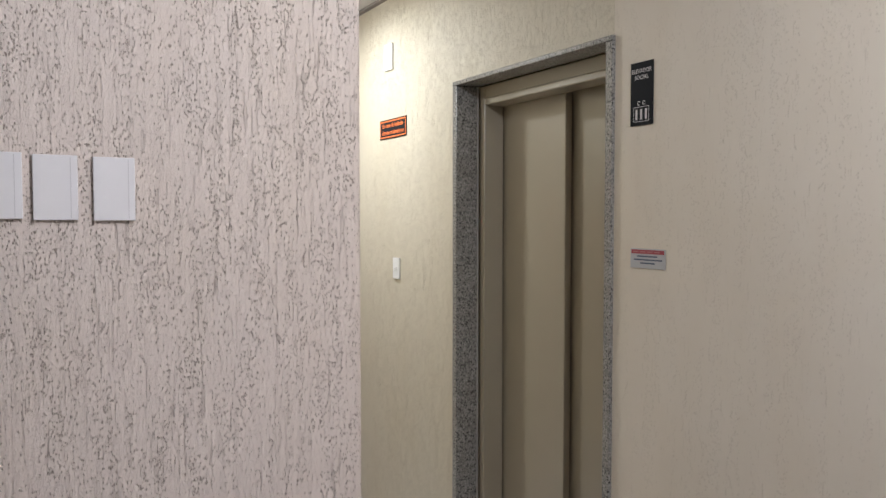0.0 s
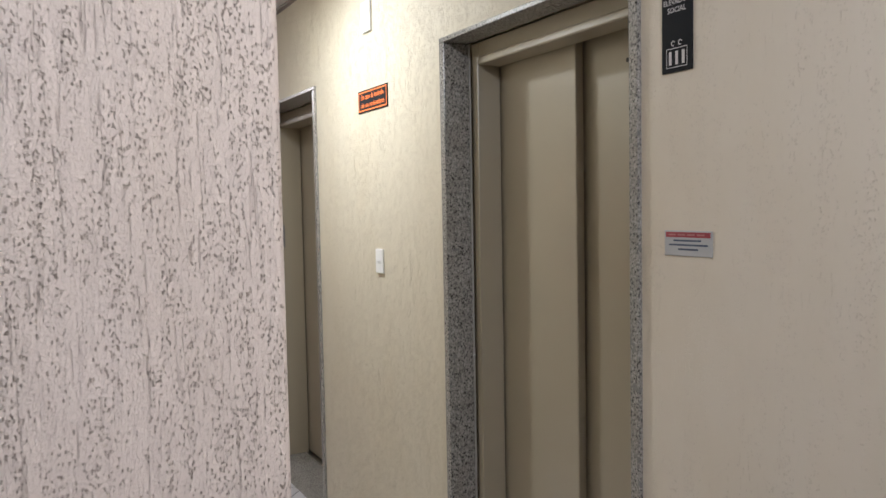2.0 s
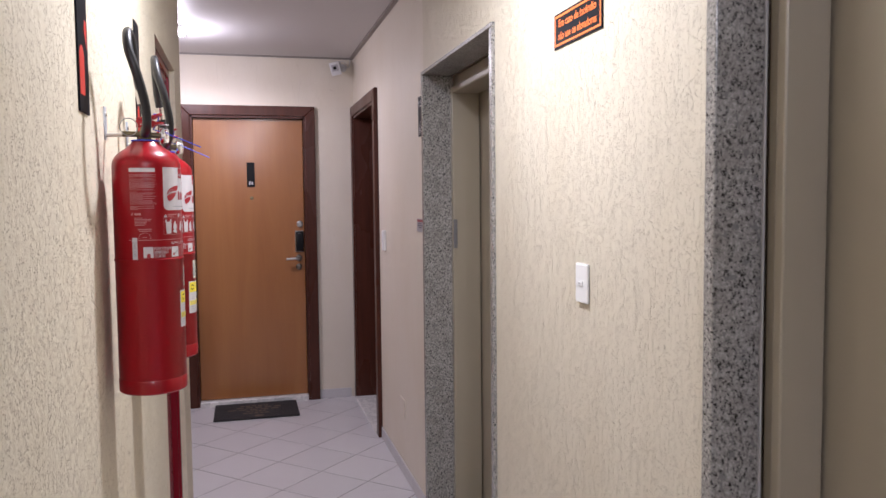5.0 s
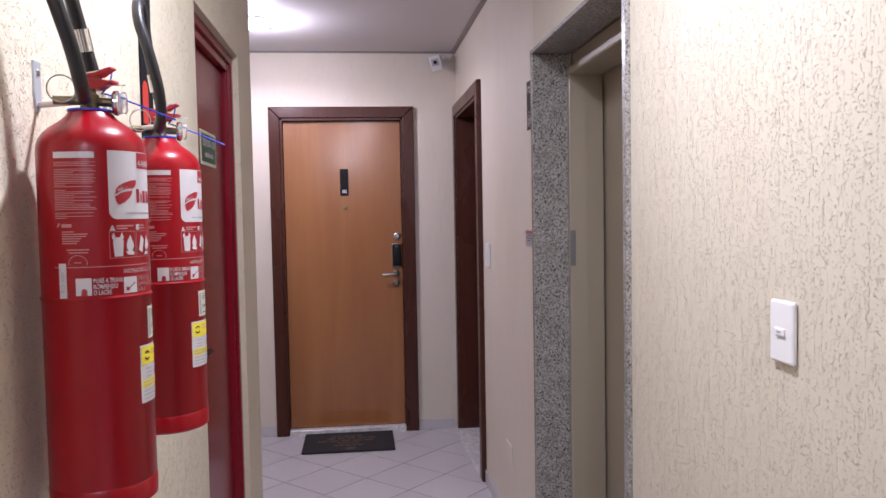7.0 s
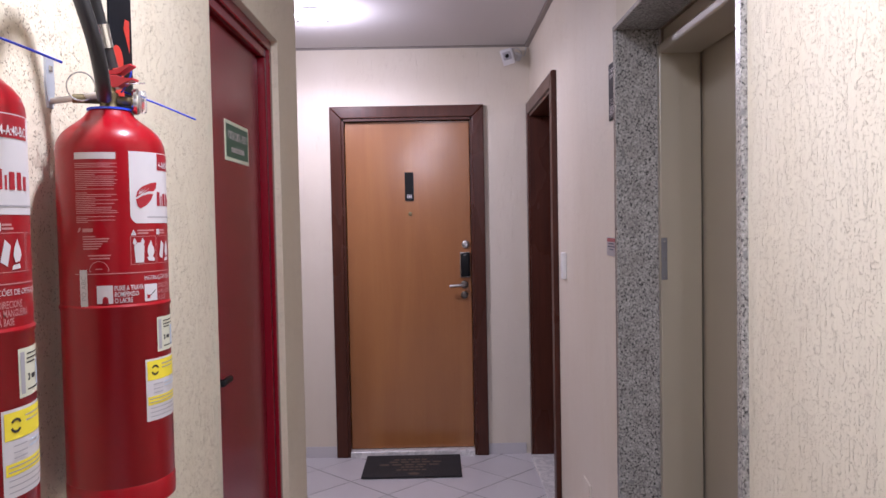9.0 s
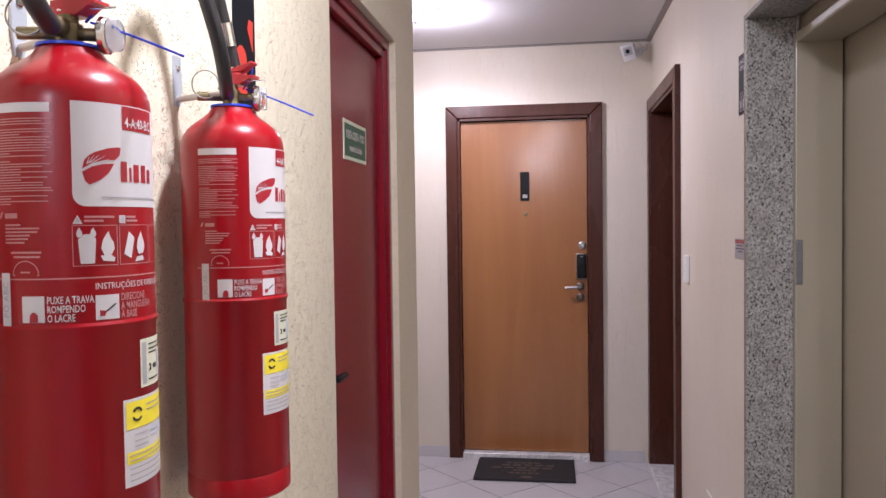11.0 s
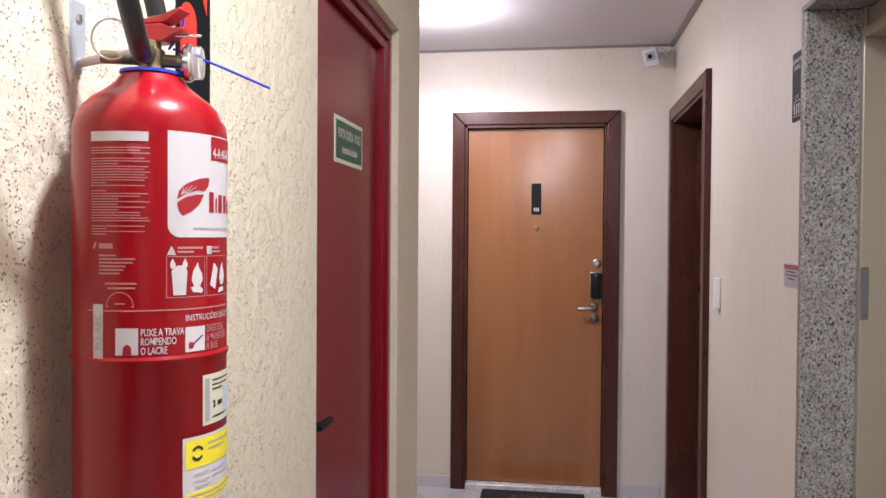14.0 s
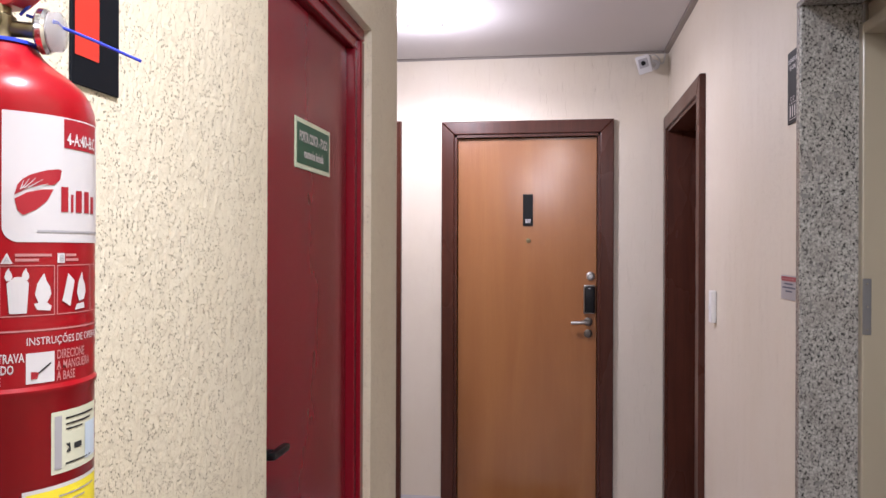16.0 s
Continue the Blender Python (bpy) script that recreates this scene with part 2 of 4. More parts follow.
def mat_build(nt, b):
    n = noise_tex(nt, coords(nt, (1, 1, 1)), 450, 3.0)
    nt.links.new(mix(nt, (0.010, 0.009, 0.011), (0.045, 0.040, 0.042), n), b.inputs["Base Color"])
    bump(nt, b, n, 0.9, 0.004)


MAT = material("charcoal fibre", (0.03, 0.028, 0.03), 0.95, build=mat_build)
MAT_PRINT = material("faded brown print", (0.115, 0.080, 0.058), 0.95)


def glow(name, colour, strength):
    m = bpy.data.materials.new(name)
    m.use_nodes = True
    b = m.node_tree.nodes["Principled BSDF"]
    b.inputs["Base Color"].default_value = (0.8, 0.8, 0.8, 1)
    b.inputs["Emission Color"].default_value = (*colour, 1)
    b.inputs["Emission Strength"].default_value = strength
    return m


# ---- building helpers ----
def box(bm, x0, x1, y0, y1, z0, z1, bevel=0.0, seg=1):
    r = bmesh.ops.create_cube(bm, size=1.0)
    vs = r["verts"]
    for v in vs:
        v.co = Vector(((x0 + x1) / 2 + v.co.x * (x1 - x0), (y0 + y1) / 2 + v.co.y * (y1 - y0), (z0 + z1) / 2 + v.co.z * (z1 - z0)))
    if bevel:
        es = {e for v in vs for e in v.link_edges}
        bmesh.ops.bevel(bm, geom=list(es), offset=bevel, segments=seg, profile=0.5, affect="EDGES")
    return bm


def bbox(x0, x1, y0, y1, z0, z1, bevel=0.0, seg=1):
    return box(bmesh.new(), x0, x1, y0, y1, z0, z1, bevel, seg)


def lathe(bm, profile, steps=48):
    """Turns (radius, height) pairs round the z axis."""
    rings = []
    for r, z in profile:
        rings.append([bm.verts.new((r * math.cos(2 * math.pi * i / steps), r * math.sin(2 * math.pi * i / steps), z)) for i in range(steps)])
    for a, b in zip(rings, rings[1:]):
        for i in range(steps):
            bm.faces.new((a[i], a[(i + 1) % steps], b[(i + 1) % steps], b[i]))
    bm.faces.new(reversed(rings[0]))
    bm.faces.new(rings[-1])
    return bm


def tube(bm, pts, radius, steps=10, closed=False):
    """A round tube along points, smoothed."""
    pts = [Vector(p) for p in pts]
    dense = []
    n = len(pts)
    for i in range(n if closed else n - 1):
        p1, p2 = pts[i], pts[(i + 1) % n]
        p0 = pts[i - 1] if (i > 0 or closed) else p1 * 2 - p2
        p3 = pts[(i + 2) % n] if (i + 2 < n or closed) else p2 * 2 - p1
        for k in range(8):
            t = k / 8
            dense.append(0.5 * ((2 * p1) + (p2 - p0) * t + (2 * p0 - 5 * p1 + 4 * p2 - p3) * t * t + (3 * p1 - p0 - 3 * p2 + p3) * t ** 3))
    if not closed:
        dense.append(pts[-1])
    up = Vector((0.13, 0.27, 0.95)).normalized()
    rings = []
    m = len(dense)
    for i, p in enumerate(dense):
        d = (dense[(i + 1) % m] - dense[i - 1]) if closed else (dense[min(i + 1, m - 1)] - dense[max(i - 1, 0)])
        d.normalize()
        side = d.cross(up)
        if side.length < 0.05:
            side = d.cross(Vector((1, 0, 0)))
        side.normalize()
        other = side.cross(d)
        up = other
        rings.append([bm.verts.new(p + radius * (math.cos(2 * math.pi * k / steps) * side + math.sin(2 * math.pi * k / steps) * other)) for k in range(steps)])
    for i in range(m if closed else m - 1):
        a, b = rings[i], rings[(i + 1) % m]
        for k in range(steps):
            bm.faces.new((a[k], a[(k + 1) % steps], b[(k + 1) % steps], b[k]))
    if not closed:
        bm.faces.new(reversed(rings[0]))
        bm.faces.new(rings[-1])
    return bm


def finish(name, bm, mat, smooth=None):
    bmesh.ops.recalc_face_normals(bm, faces=bm.faces[:])
    me = bpy.data.meshes.new(name)
    bm.to_mesh(me)
    bm.free()
    me.materials.append(mat)
    if smooth:
        me.polygons.foreach_set("use_smooth", [True] * len(me.polygons))
        me.set_sharp_from_angle(angle=radians(smooth))
    return me


def part(name, bm, mat, parent, label="", smooth=None):
    ob = new(name, finish(name, bm, mat, smooth))
    ob.parent = parent
    if label:
        tagged(ob, label)
    return ob


def thing(name, m, label, category, group="", kind=""):
    ob = new(name)
    ob.empty_display_size = 0.1
    ob.matrix_world = m
    ob.matrix_basis = m
    return tagged(ob, label, category, group, kind)


def solid(name, bm, mat, label, category, kind="", group="", smooth=None):
    return tagged(new(name, finish(name, bm, mat, smooth)), label, category, group, kind)


def rects(bm, items, depth=0.0):
    """Flat rectangles (u0, u1, v0, v1) in the xy plane."""
    for u0, u1, v0, v1 in items:
        bm.faces.new([bm.verts.new((u, v, depth)) for u, v in ((u0, v0), (u1, v0), (u1, v1), (u0, v1))])
    return bm


def slab(bm, u0, u1, v0, v1, d0, d1):
    return box(bm, u0, u1, v0, v1, d0, d1)


def poly(bm, pts, depth=0.0):
    bm.faces.new([bm.verts.new((u, v, depth)) for u, v in pts])
    return bm


def lettering(text, size, u, v, align="LEFT", squeeze=1.0, bold=0.0, depth=0.0):
    """A bmesh of flat letters in the xy plane, with the baseline's start, middle or end at (u, v)."""
    cu = bpy.data.curves.new("letters", "FONT")
    cu.body, cu.size, cu.align_x, cu.offset = text, size, align, bold
    cu.resolution_u = 2
    ob = bpy.data.objects.new("letters", cu)
    scene.collection.objects.link(ob)
    bpy.context.view_layer.update()
    me = bpy.data.meshes.new_from_object(ob.evaluated_get(bpy.context.evaluated_depsgraph_get()))
    bm = bmesh.new()
    bm.from_mesh(me)
    bpy.data.objects.remove(ob)
    bpy.data.curves.remove(cu)
    bpy.data.meshes.remove(me)
    for w in bm.verts:
        w.co = Vector((u + w.co.x * squeeze, v + w.co.y, depth))
    return bm


ON_RIGHT = Matrix(((0, 0, -1, 0), (-1, 0, 0, 0), (0, 1, 0, 0), (0, 0, 0, 1)))   # u -> -y, v -> z, out -> -x
ON_LEFT = Matrix(((0, 0, 1, 0), (1, 0, 0, 0), (0, 1, 0, 0), (0, 0, 0, 1)))      # u -> +y, v -> z, out -> +x
ON_FRONT = Matrix(((1, 0, 0, 0), (0, 0, -1, 0), (0, 1, 0, 0), (0, 0, 0, 1)))    # u -> x, v -> z, out -> -y


def at(x, y, z, face=None):
    m = Matrix.Translation((x, y, z))
    return m @ face if face is not None else m


# ---- the large structure ----
def wall_object(name, boxes, mat, label):
    bm = bmesh.new()
    for b in boxes:
        box(bm, *b)
    return solid(name, bm, mat, label, "wall", "structure")


TOP = 2.62
E1 = dict(y0=1.734, y1=2.664, top=2.046, lin=1.915, face=0.068, panel=2.000)
E2 = dict(y0=3.872, y1=4.906, top=2.064, lin=1.958, face=0.024, panel=2.085)
D2 = dict(y0=6.13, y1=7.19, top=2.17)          # side apartment door, outside of its casing
D1 = dict(x0=0.597, x1=1.541, top=2.170)        # end apartment door, outside of its casing
D4 = dict(x0=-0.58, x1=0.366, top=2.18)
FD = dict(y0=4.175, y1=4.915, top=2.042)
BACK, WEST, ALCOVE = -4.5, -4.0, -1.4
T = 0.2

wall_object("wall_right_1", [(RIGHT, RIGHT + T, BACK, E1["y0"] + 0.004, 0, TOP)], PLASTER_SMOOTH, "cream wall of plaster worn almost smooth by paint")
wall_object("wall_right_2", [
    (RIGHT, RIGHT + T, E1["y0"] + 0.004, E1["y1"] - 0.004, E1["top"] - 0.004, TOP),
    (RIGHT, RIGHT + T, E1["y1"] - 0.004, E2["y0"] + 0.004, 0, TOP),
    (RIGHT, RIGHT + T, E2["y0"] + 0.004, E2["y1"] - 0.004, E2["top"] - 0.004, TOP),
], PLASTER_RIGHT, "cream wall with painted-over scratched plaster between the lifts")
wall_object("wall_right_3", [
    (RIGHT, RIGHT + T, E2["y1"] - 0.004, D2["y0"] + 0.05, 0, TOP),
    (RIGHT, RIGHT + T, D2["y0"] + 0.05, D2["y1"] - 0.05, D2["top"] - 0.05, TOP),
    (RIGHT, RIGHT + T, D2["y1"] - 0.05, END + T, 0, TOP),
], PLASTER_SMOOTH, "pinkish cream wall of nearly smooth painted plaster")
wall_object("wall_end", [
    (ALCOVE, D4["x0"] + 0.05, END, END + T, 0, TOP),
    (D4["x0"] + 0.05, D4["x1"] - 0.05, END, END + T, D4["top"] - 0.05, TOP),
    (D4["x1"] - 0.05, D1["x0"] + 0.05, END, END + T, 0, TOP),
    (D1["x0"] + 0.05, D1["x1"] - 0.05, END, END + T, D1["top"] - 0.05, TOP),
    (D1["x1"] - 0.05, RIGHT, END, END + T, 0, TOP),
], PLASTER_END, "pinkish cream end wall with fine upright lines")


def round_edge(name, bm, mat, label, x, y, radius):
    """A wall mesh whose outer corner at (x, y) is softened."""
    es = [e for e in bm.edges if all(abs(v.co.x - x) < 1e-4 and abs(v.co.y - y) < 1e-4 for v in e.verts)]
    bmesh.ops.bevel(bm, geom=es, offset=radius, segments=4, profile=0.5, affect="EDGES")
    return solid(name, bm, mat, label, "wall", "structure")


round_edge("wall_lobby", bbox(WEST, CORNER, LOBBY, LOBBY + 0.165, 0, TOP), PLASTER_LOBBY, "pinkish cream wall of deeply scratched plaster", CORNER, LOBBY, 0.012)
wall_object("wall_left", [
    (LEFT - T, LEFT, LOBBY + 0.165, FD["y0"], 0, TOP),
    (LEFT - T, LEFT, FD["y0"], FD["y1"], FD["top"], TOP),
], PLASTER_LEFT, "cream pitted plaster wall behind the extinguishers")
round_edge("wall_pier", bbox(ALCOVE, LEFT, FD["y1"], PIER, 0, TOP), PLASTER_LEFT, "cream plaster pier beside the fire door", LEFT, PIER, 0.02)
wall_object("wall_back", [(WEST - T, RIGHT + T, BACK - T, BACK, 0, TOP)], PLASTER_RIGHT, "cream plaster wall at the back of the lobby")
wall_object("wall_alcove", [(ALCOVE - T, ALCOVE, FD["y1"], END + T, 0, TOP)], PLASTER_SMOOTH, "plain cream wall closing the alcove")
wall_object("wall_west", [(WEST - T, WEST, BACK, LOBBY + 0.165, 0, TOP)], PLASTER_RIGHT, "cream plaster wall closing the lobby side")
wall_object("wall_stair", [(LEFT - 1.3, LEFT - 1.2, LOBBY + 0.165, FD["y1"], 0, TOP)], PLASTER_RIGHT, "plain cream wall behind the fire door")

# ceiling: a dropped slab that stops short of the walls, under a closed void
bm = bmesh.new()
g = 0.028
for b in ((WEST + g, RIGHT - g, BACK + g, LOBBY - g, CEIL, CEIL + 0.02),
          (CORNER + g, RIGHT - g, LOBBY - g, LOBBY + 0.165 + g, CEIL, CEIL + 0.02),
          (LEFT + g, RIGHT - g, LOBBY + 0.165 + g, PIER + g, CEIL, CEIL + 0.02),
          (ALCOVE + g, RIGHT - g, PIER + g, END - g, CEIL, CEIL + 0.02)):
    box(bm, *b)
solid("ceiling", bm, CEILING, "white painted dropped plaster ceiling", "ceiling", "structure")
# Unseen lid over the void, coloured dark as the gap's shade.
solid("ceiling_void", bbox(WEST - T, RIGHT + T, BACK - T, END + T, TOP - 0.05, TOP + 0.08), GAP_SHADE, "dark-coloured lid standing in for the shadow gap above the dropped ceiling", "ceiling", "structure")

# Angle along the right wall; end and left strips colour in the shadow gap's line.
for b in ((RIGHT - 0.026, RIGHT - 0.0005, BACK, END, CEIL - 0.010, CEIL + 0.006), (ALCOVE, RIGHT - 0.0265, END - 0.004, END - 0.0005, CEIL - 0.008, TOP),
          (LEFT + 0.0005, LEFT + 0.004, LOBBY + 0.17, PIER - 0.02, CEIL - 0.008, TOP)):
    solid("trim", bbox(*b), GREYTRIM, "thin dark grey strip along the ceiling's edge", "trim", "structure")

floor = solid("floor", bbox(WEST - T, RIGHT + T + 0.2, BACK - T, END + T + 0.2, -0.15, -0.002), GROUT, "white diagonal floor tiles with grey grout", "floor", "structure")


# baseboards of cut tile
def baseboard(x0, x1, y0, y1):
    base = thing("baseboard", at(x0, y0, 0), "white tile baseboard along the plaster wall", "baseboard", kind="structure")
    lx, ly = x1 - x0, y1 - y0
    n = max(1, round(max(lx, ly) / 0.31))
    for i in range(n):
        if lx > ly:
            b = bbox(lx * i / n + 0.001, lx * (i + 1) / n - 0.001, 0, ly, 0, 0.068, 0.0015)
        else:
            b = bbox(0, lx, ly * i / n + 0.001, ly * (i + 1) / n - 0.001, 0, 0.068, 0.0015)
        part("base_tile", b, TILE, base)


for b in ((RIGHT - 0.008, RIGHT - 0.0003, BACK, E1["y0"]), (RIGHT - 0.008, RIGHT - 0.0003, E1["y1"], E2["y0"]), (RIGHT - 0.008, RIGHT - 0.0003, E2["y1"], D2["y0"]),
          (D1["x1"], RIGHT - 0.05, END - 0.008, END - 0.0003), (D4["x1"], D1["x0"], END - 0.008, END - 0.0003),
          (LEFT + 0.0003, LEFT + 0.008, LOBBY + 0.18, FD["y0"]), (LEFT + 0.0003, LEFT + 0.008, FD["y1"], PIER), (WEST, CORNER, LOBBY - 0.008, LOBBY - 0.0003)):
    baseboard(*b)


# ---- lifts ----
def lift(name, y0, y1, top, lin, face, panel, label):
    """A lift entrance: granite lining, steel frame, two sliding panels, granite sill."""
    o = thing(name, at(RIGHT, y0, 0), label, "elevator door", "lift entrances", "structure")
    w, d, p, g, pr = y1 - y0, lin - RIGHT, panel - RIGHT, 0.03, -0.012
    h = top
    a_key = w * 0.288
    part("granite_jamb", bbox(pr, d, 0, g, 0, h - 0.016, 0.0035, 2), GRANITE, o, "speckled grey granite jamb")
    part("granite_jamb", bbox(pr, d, w - g, w, 0, h - 0.016, 0.0035, 2), GRANITE, o, "speckled grey granite jamb")
    gh = 0.016
    part("granite_head", bbox(pr, d, 0, w, h - gh + 0.0005, h, 0.002), GRANITE, o, "speckled grey granite head")
    for a, b in ((0.004, g + 0.0012), (w - g - 0.0012, w - 0.004)):
        part("joint", bbox(d + 0.0002, d + 0.0045, a, b, 0.004, h - 0.0175), SEALANT, o, "thin pale sealant joint")
    f = face
    lip = min(f, 0.024)
    for a, b, c in ((g + 0.0005, g + f - lip - 0.0003, g + f), (w - g - 0.0005, w - g - f + lip + 0.0003, w - g - f)):
        if f > lip + 0.004:
            part("steel_jamb", bbox(d + 0.010, p - 0.006, min(a, b), max(a, b), 0.004, h - 0.0175, 0.002), BEIGE, o)
        q = c - lip if c < w / 2 else c + lip
        part("steel_lip", bbox(d - 0.010, p - 0.006, min(c, q), max(c, q), 0.004, h - 0.0675, 0.004, 2), BEIGE, o)
    part("steel_head", bbox(d + 0.010, p - 0.006, g + f - lip + 0.0005, w - g - f + lip - 0.0005, h - 0.0665, h - gh - 0.001, 0.002), BEIGE, o)
    part("steel_lip", bbox(d - 0.010, p - 0.006, g + f + 0.0003, w - g - f - 0.0003, h - 0.096, h - 0.0675, 0.006, 2), BEIGE, o)
    part("key_hole", bbox(p + 0.0355, p + 0.0378, a_key - 0.006, a_key + 0.006, h - 0.172, h - 0.160, 0.002), INK, o, "small dark key hole")
    a, b = g + f, w - g - f
    mid = a + (b - a) * 0.475
    part("door_panel", bbox(p, p + 0.03, mid, b + 0.03, 0.01, h - 0.07, 0.003), BEIGE, o)
    part("door_panel", bbox(p + 0.038, p + 0.066, a - 0.03, mid + 0.04, 0.01, h - 0.07, 0.003), BEIGE, o)
    part("shaft_back", bbox(p + 0.10, p + 0.12, -0.05, w + 0.05, -0.02, h + 0.1), GAP_SHADE, o, "dark lift shaft behind the panels")
    part("sill", bbox(-0.01, p - 0.03, g + 0.0005, w - g - 0.0005, -0.02, 0.006, 0.002), GRANITE, o, "grey granite threshold")
    part("door_track", bbox(p - 0.029, p + 0.08, g, w - g, -0.02, 0.003), STEEL, o, "dark metal sliding door track")
    return o


l1 = lift("elevator_1", **E1, label="beige steel lift doors in a speckled granite frame")
l2 = lift("elevator_2", **E2, label="beige steel lift doors in a speckled granite frame")
part("call_plate", bbox(0.1215, 0.1405, 0.9770, 0.9808, 1.262, 1.394, 0.001), DULL, l2, "brushed steel lock plate")
for z in (1.274, 1.328, 1.382):
    b = bmesh.new()
    bmesh.ops.create_cone(b, cap_ends=True, segments=12, radius1=0.003, radius2=0.002, depth=0.003, matrix=Matrix.Translation((0.131, 0.9760, z)) @ Matrix.Rotation(radians(90), 4, "X"))
    part("screw", b, CHROME, l2)


# ---- wooden doors ----
def prism(pts, y0, y1, bevel):
    """An upright board with the outline pts (x, z), from y0 to y1, its front edges rounded."""
    bm = bmesh.new()
    front = [bm.verts.new((x, y0, z)) for x, z in pts]
    back = [bm.verts.new((x, y1, z)) for x, z in pts]
    n = len(pts)
    face = bm.faces.new(front)
    bm.faces.new(back[::-1])
    for i in range(n):
        bm.faces.new((front[i], back[i], back[(i + 1) % n], front[(i + 1) % n]))
    bmesh.ops.bevel(bm, geom=list(face.edges), offset=bevel, segments=2, profile=0.5, affect="EDGES")
    return bm


def casing(o, w, h, cw, depth, lining):
    """Casing, lining and stop of a wooden door; u along the wall, out along -v."""
    m = 0.0006
    for name, pts in (("casing_side", [(0, 0), (cw, 0), (cw, h - cw - m), (0, h - m)]), ("casing_side", [(w - cw, 0), (w, 0), (w, h - m), (w - cw, h - cw - m)]),
                      ("casing_head", [(cw, h - cw), (w - cw, h - cw), (w, h), (0, h)])):
        part(name, prism(pts, -depth, -0.0006, 0.005), BROWN, o, "dark stained casing")
    k = cw - 0.014
    for a, b in ((k, cw + 0.014), (w - cw - 0.014, w - k)):
        part("door_lining", bbox(a, b, -depth + 0.012, lining, 0, h - cw - 0.015), BROWN, o)
    part("door_lining", bbox(cw + 0.0145, w - cw - 0.0145, -depth + 0.012, lining, h - cw - 0.016, h - k), BROWN, o)


def end_door():
    x0, x1, h = D1["x0"], D1["x1"], D1["top"]
    w = x1 - x0
    o = thing("door_1", at(x0, END, 0), "closed honey-coloured wooden apartment door with dark casing", "door", "apartment doors", "structure")
    casing(o, w, h, 0.072, 0.028, 0.10)
    leaf = part("door_leaf", bbox(0.0885, w - 0.0885, 0.022, 0.058, 0.042, h - 0.091, 0.002), HONEY, o, "varnished honey-coloured wooden leaf")
    part("threshold", bbox(0.0865, w - 0.0865, -0.035, 0.12, -0.01, 0.038, 0.003), MARBLE, o, "white marble threshold")
    part("backing", bbox(0.03, w - 0.03, 0.11, 0.12, 0, h), GAP_SHADE, o, "dark closed space behind the leaf")
    # number plate, spy hole, locks and handle
    def X(x): return x - x0 + 0.010
    plate = part("number_plate", bbox(X(1.039), X(1.094), 0.015, 0.0215, 1.590, 1.766, 0.001), BLACK, leaf, "black plate with small pale marks")
    for i in range(3):
        part("mark", bbox(X(1.054 + i * 0.0105), X(1.060 + i * 0.0105), 0.0135, 0.0149, 1.606, 1.628), LABEL_WHITE, leaf)
    b = lathe(bmesh.new(), [(0.013, 0.0), (0.013, 0.003), (0.009, 0.005), (0.005, 0.005), (0.004, 0.003)], 24)
    bmesh.ops.transform(b, matrix=at(X(1.070), 0.0215, 1.508) @ Matrix.Rotation(radians(90), 4, "X"), verts=b.verts)
    part("spy_hole", b, BRASS, leaf, "brass spy hole", 40)
    b = lathe(bmesh.new(), [(0.024, 0.0), (0.024, 0.006), (0.020, 0.010), (0.012, 0.011), (0.010, 0.008)], 28)
    bmesh.ops.transform(b, matrix=at(X(1.410), 0.0215, 1.314) @ Matrix.Rotation(radians(90), 4, "X"), verts=b.verts)
    part("deadbolt", b, STEEL, leaf, "round chrome deadbolt cylinder", 40)
    part("keypad_rim", bbox(X(1.372), X(1.437), 0.002, 0.0215, 1.108, 1.266, 0.008, 3), STEEL, leaf, "silver rim of the electronic lock", 40)
    part("keypad", bbox(X(1.377), X(1.432), -0.006, 0.0015, 1.114, 1.260, 0.006, 3), BLACK, leaf, "glossy black electronic lock panel", 40)
    part("keypad_mark", bbox(X(1.396), X(1.413), -0.0075, -0.0063, 1.246, 1.249), LABEL_GREY, leaf)
    b = lathe(bmesh.new(), [(0.024, 0.0), (0.024, 0.006), (0.021, 0.009), (0.011, 0.010), (0.011, 0.045)], 28)
    bmesh.ops.transform(b, matrix=at(X(1.398), 0.0215, 1.063) @ Matrix.Rotation(radians(90), 4, "X"), verts=b.verts)
    part("handle_rose", b, BRONZE, leaf, "dark metal handle rose", 40)
    b = tube(bmesh.new(), [(X(1.398), -0.022, 1.063), (X(1.375), -0.026, 1.062), (X(1.34), -0.026, 1.060), (X(1.305), -0.022, 1.058)], 0.009, 12)
    part("handle_lever", b, STEEL, leaf, "chrome lever handle", 50)
    b = lathe(bmesh.new(), [(0.023, 0.0), (0.023, 0.006), (0.020, 0.009), (0.010, 0.010)], 28)
    bmesh.ops.transform(b, matrix=at(X(1.398), 0.0215, 0.998) @ Matrix.Rotation(radians(90), 4, "X"), verts=b.verts)
    part("key_rose", b, BRONZE, leaf, "dark metal key rose", 40)


end_door()


def plain_door(name, m, w, h, leaf_depth, label):
    o = thing(name, m, label, "door", "apartment doors", "structure")
    casing(o, w, h, 0.072, 0.026, leaf_depth + 0.05)
    part("door_leaf", bbox(0.0885, w - 0.0885, leaf_depth, leaf_depth + 0.036, 0.03, h - 0.091, 0.002), BROWN, o, "dark stained wooden leaf")
    part("threshold", bbox(0.0865, w - 0.0865, -0.03, leaf_depth + 0.05, -0.01, 0.022, 0.003), MARBLE, o, "white marble threshold")
    part("backing", bbox(0.03, w - 0.03, leaf_depth + 0.055, leaf_depth + 0.065, 0, h), GAP_SHADE, o, "dark closed space behind the leaf")
    return o


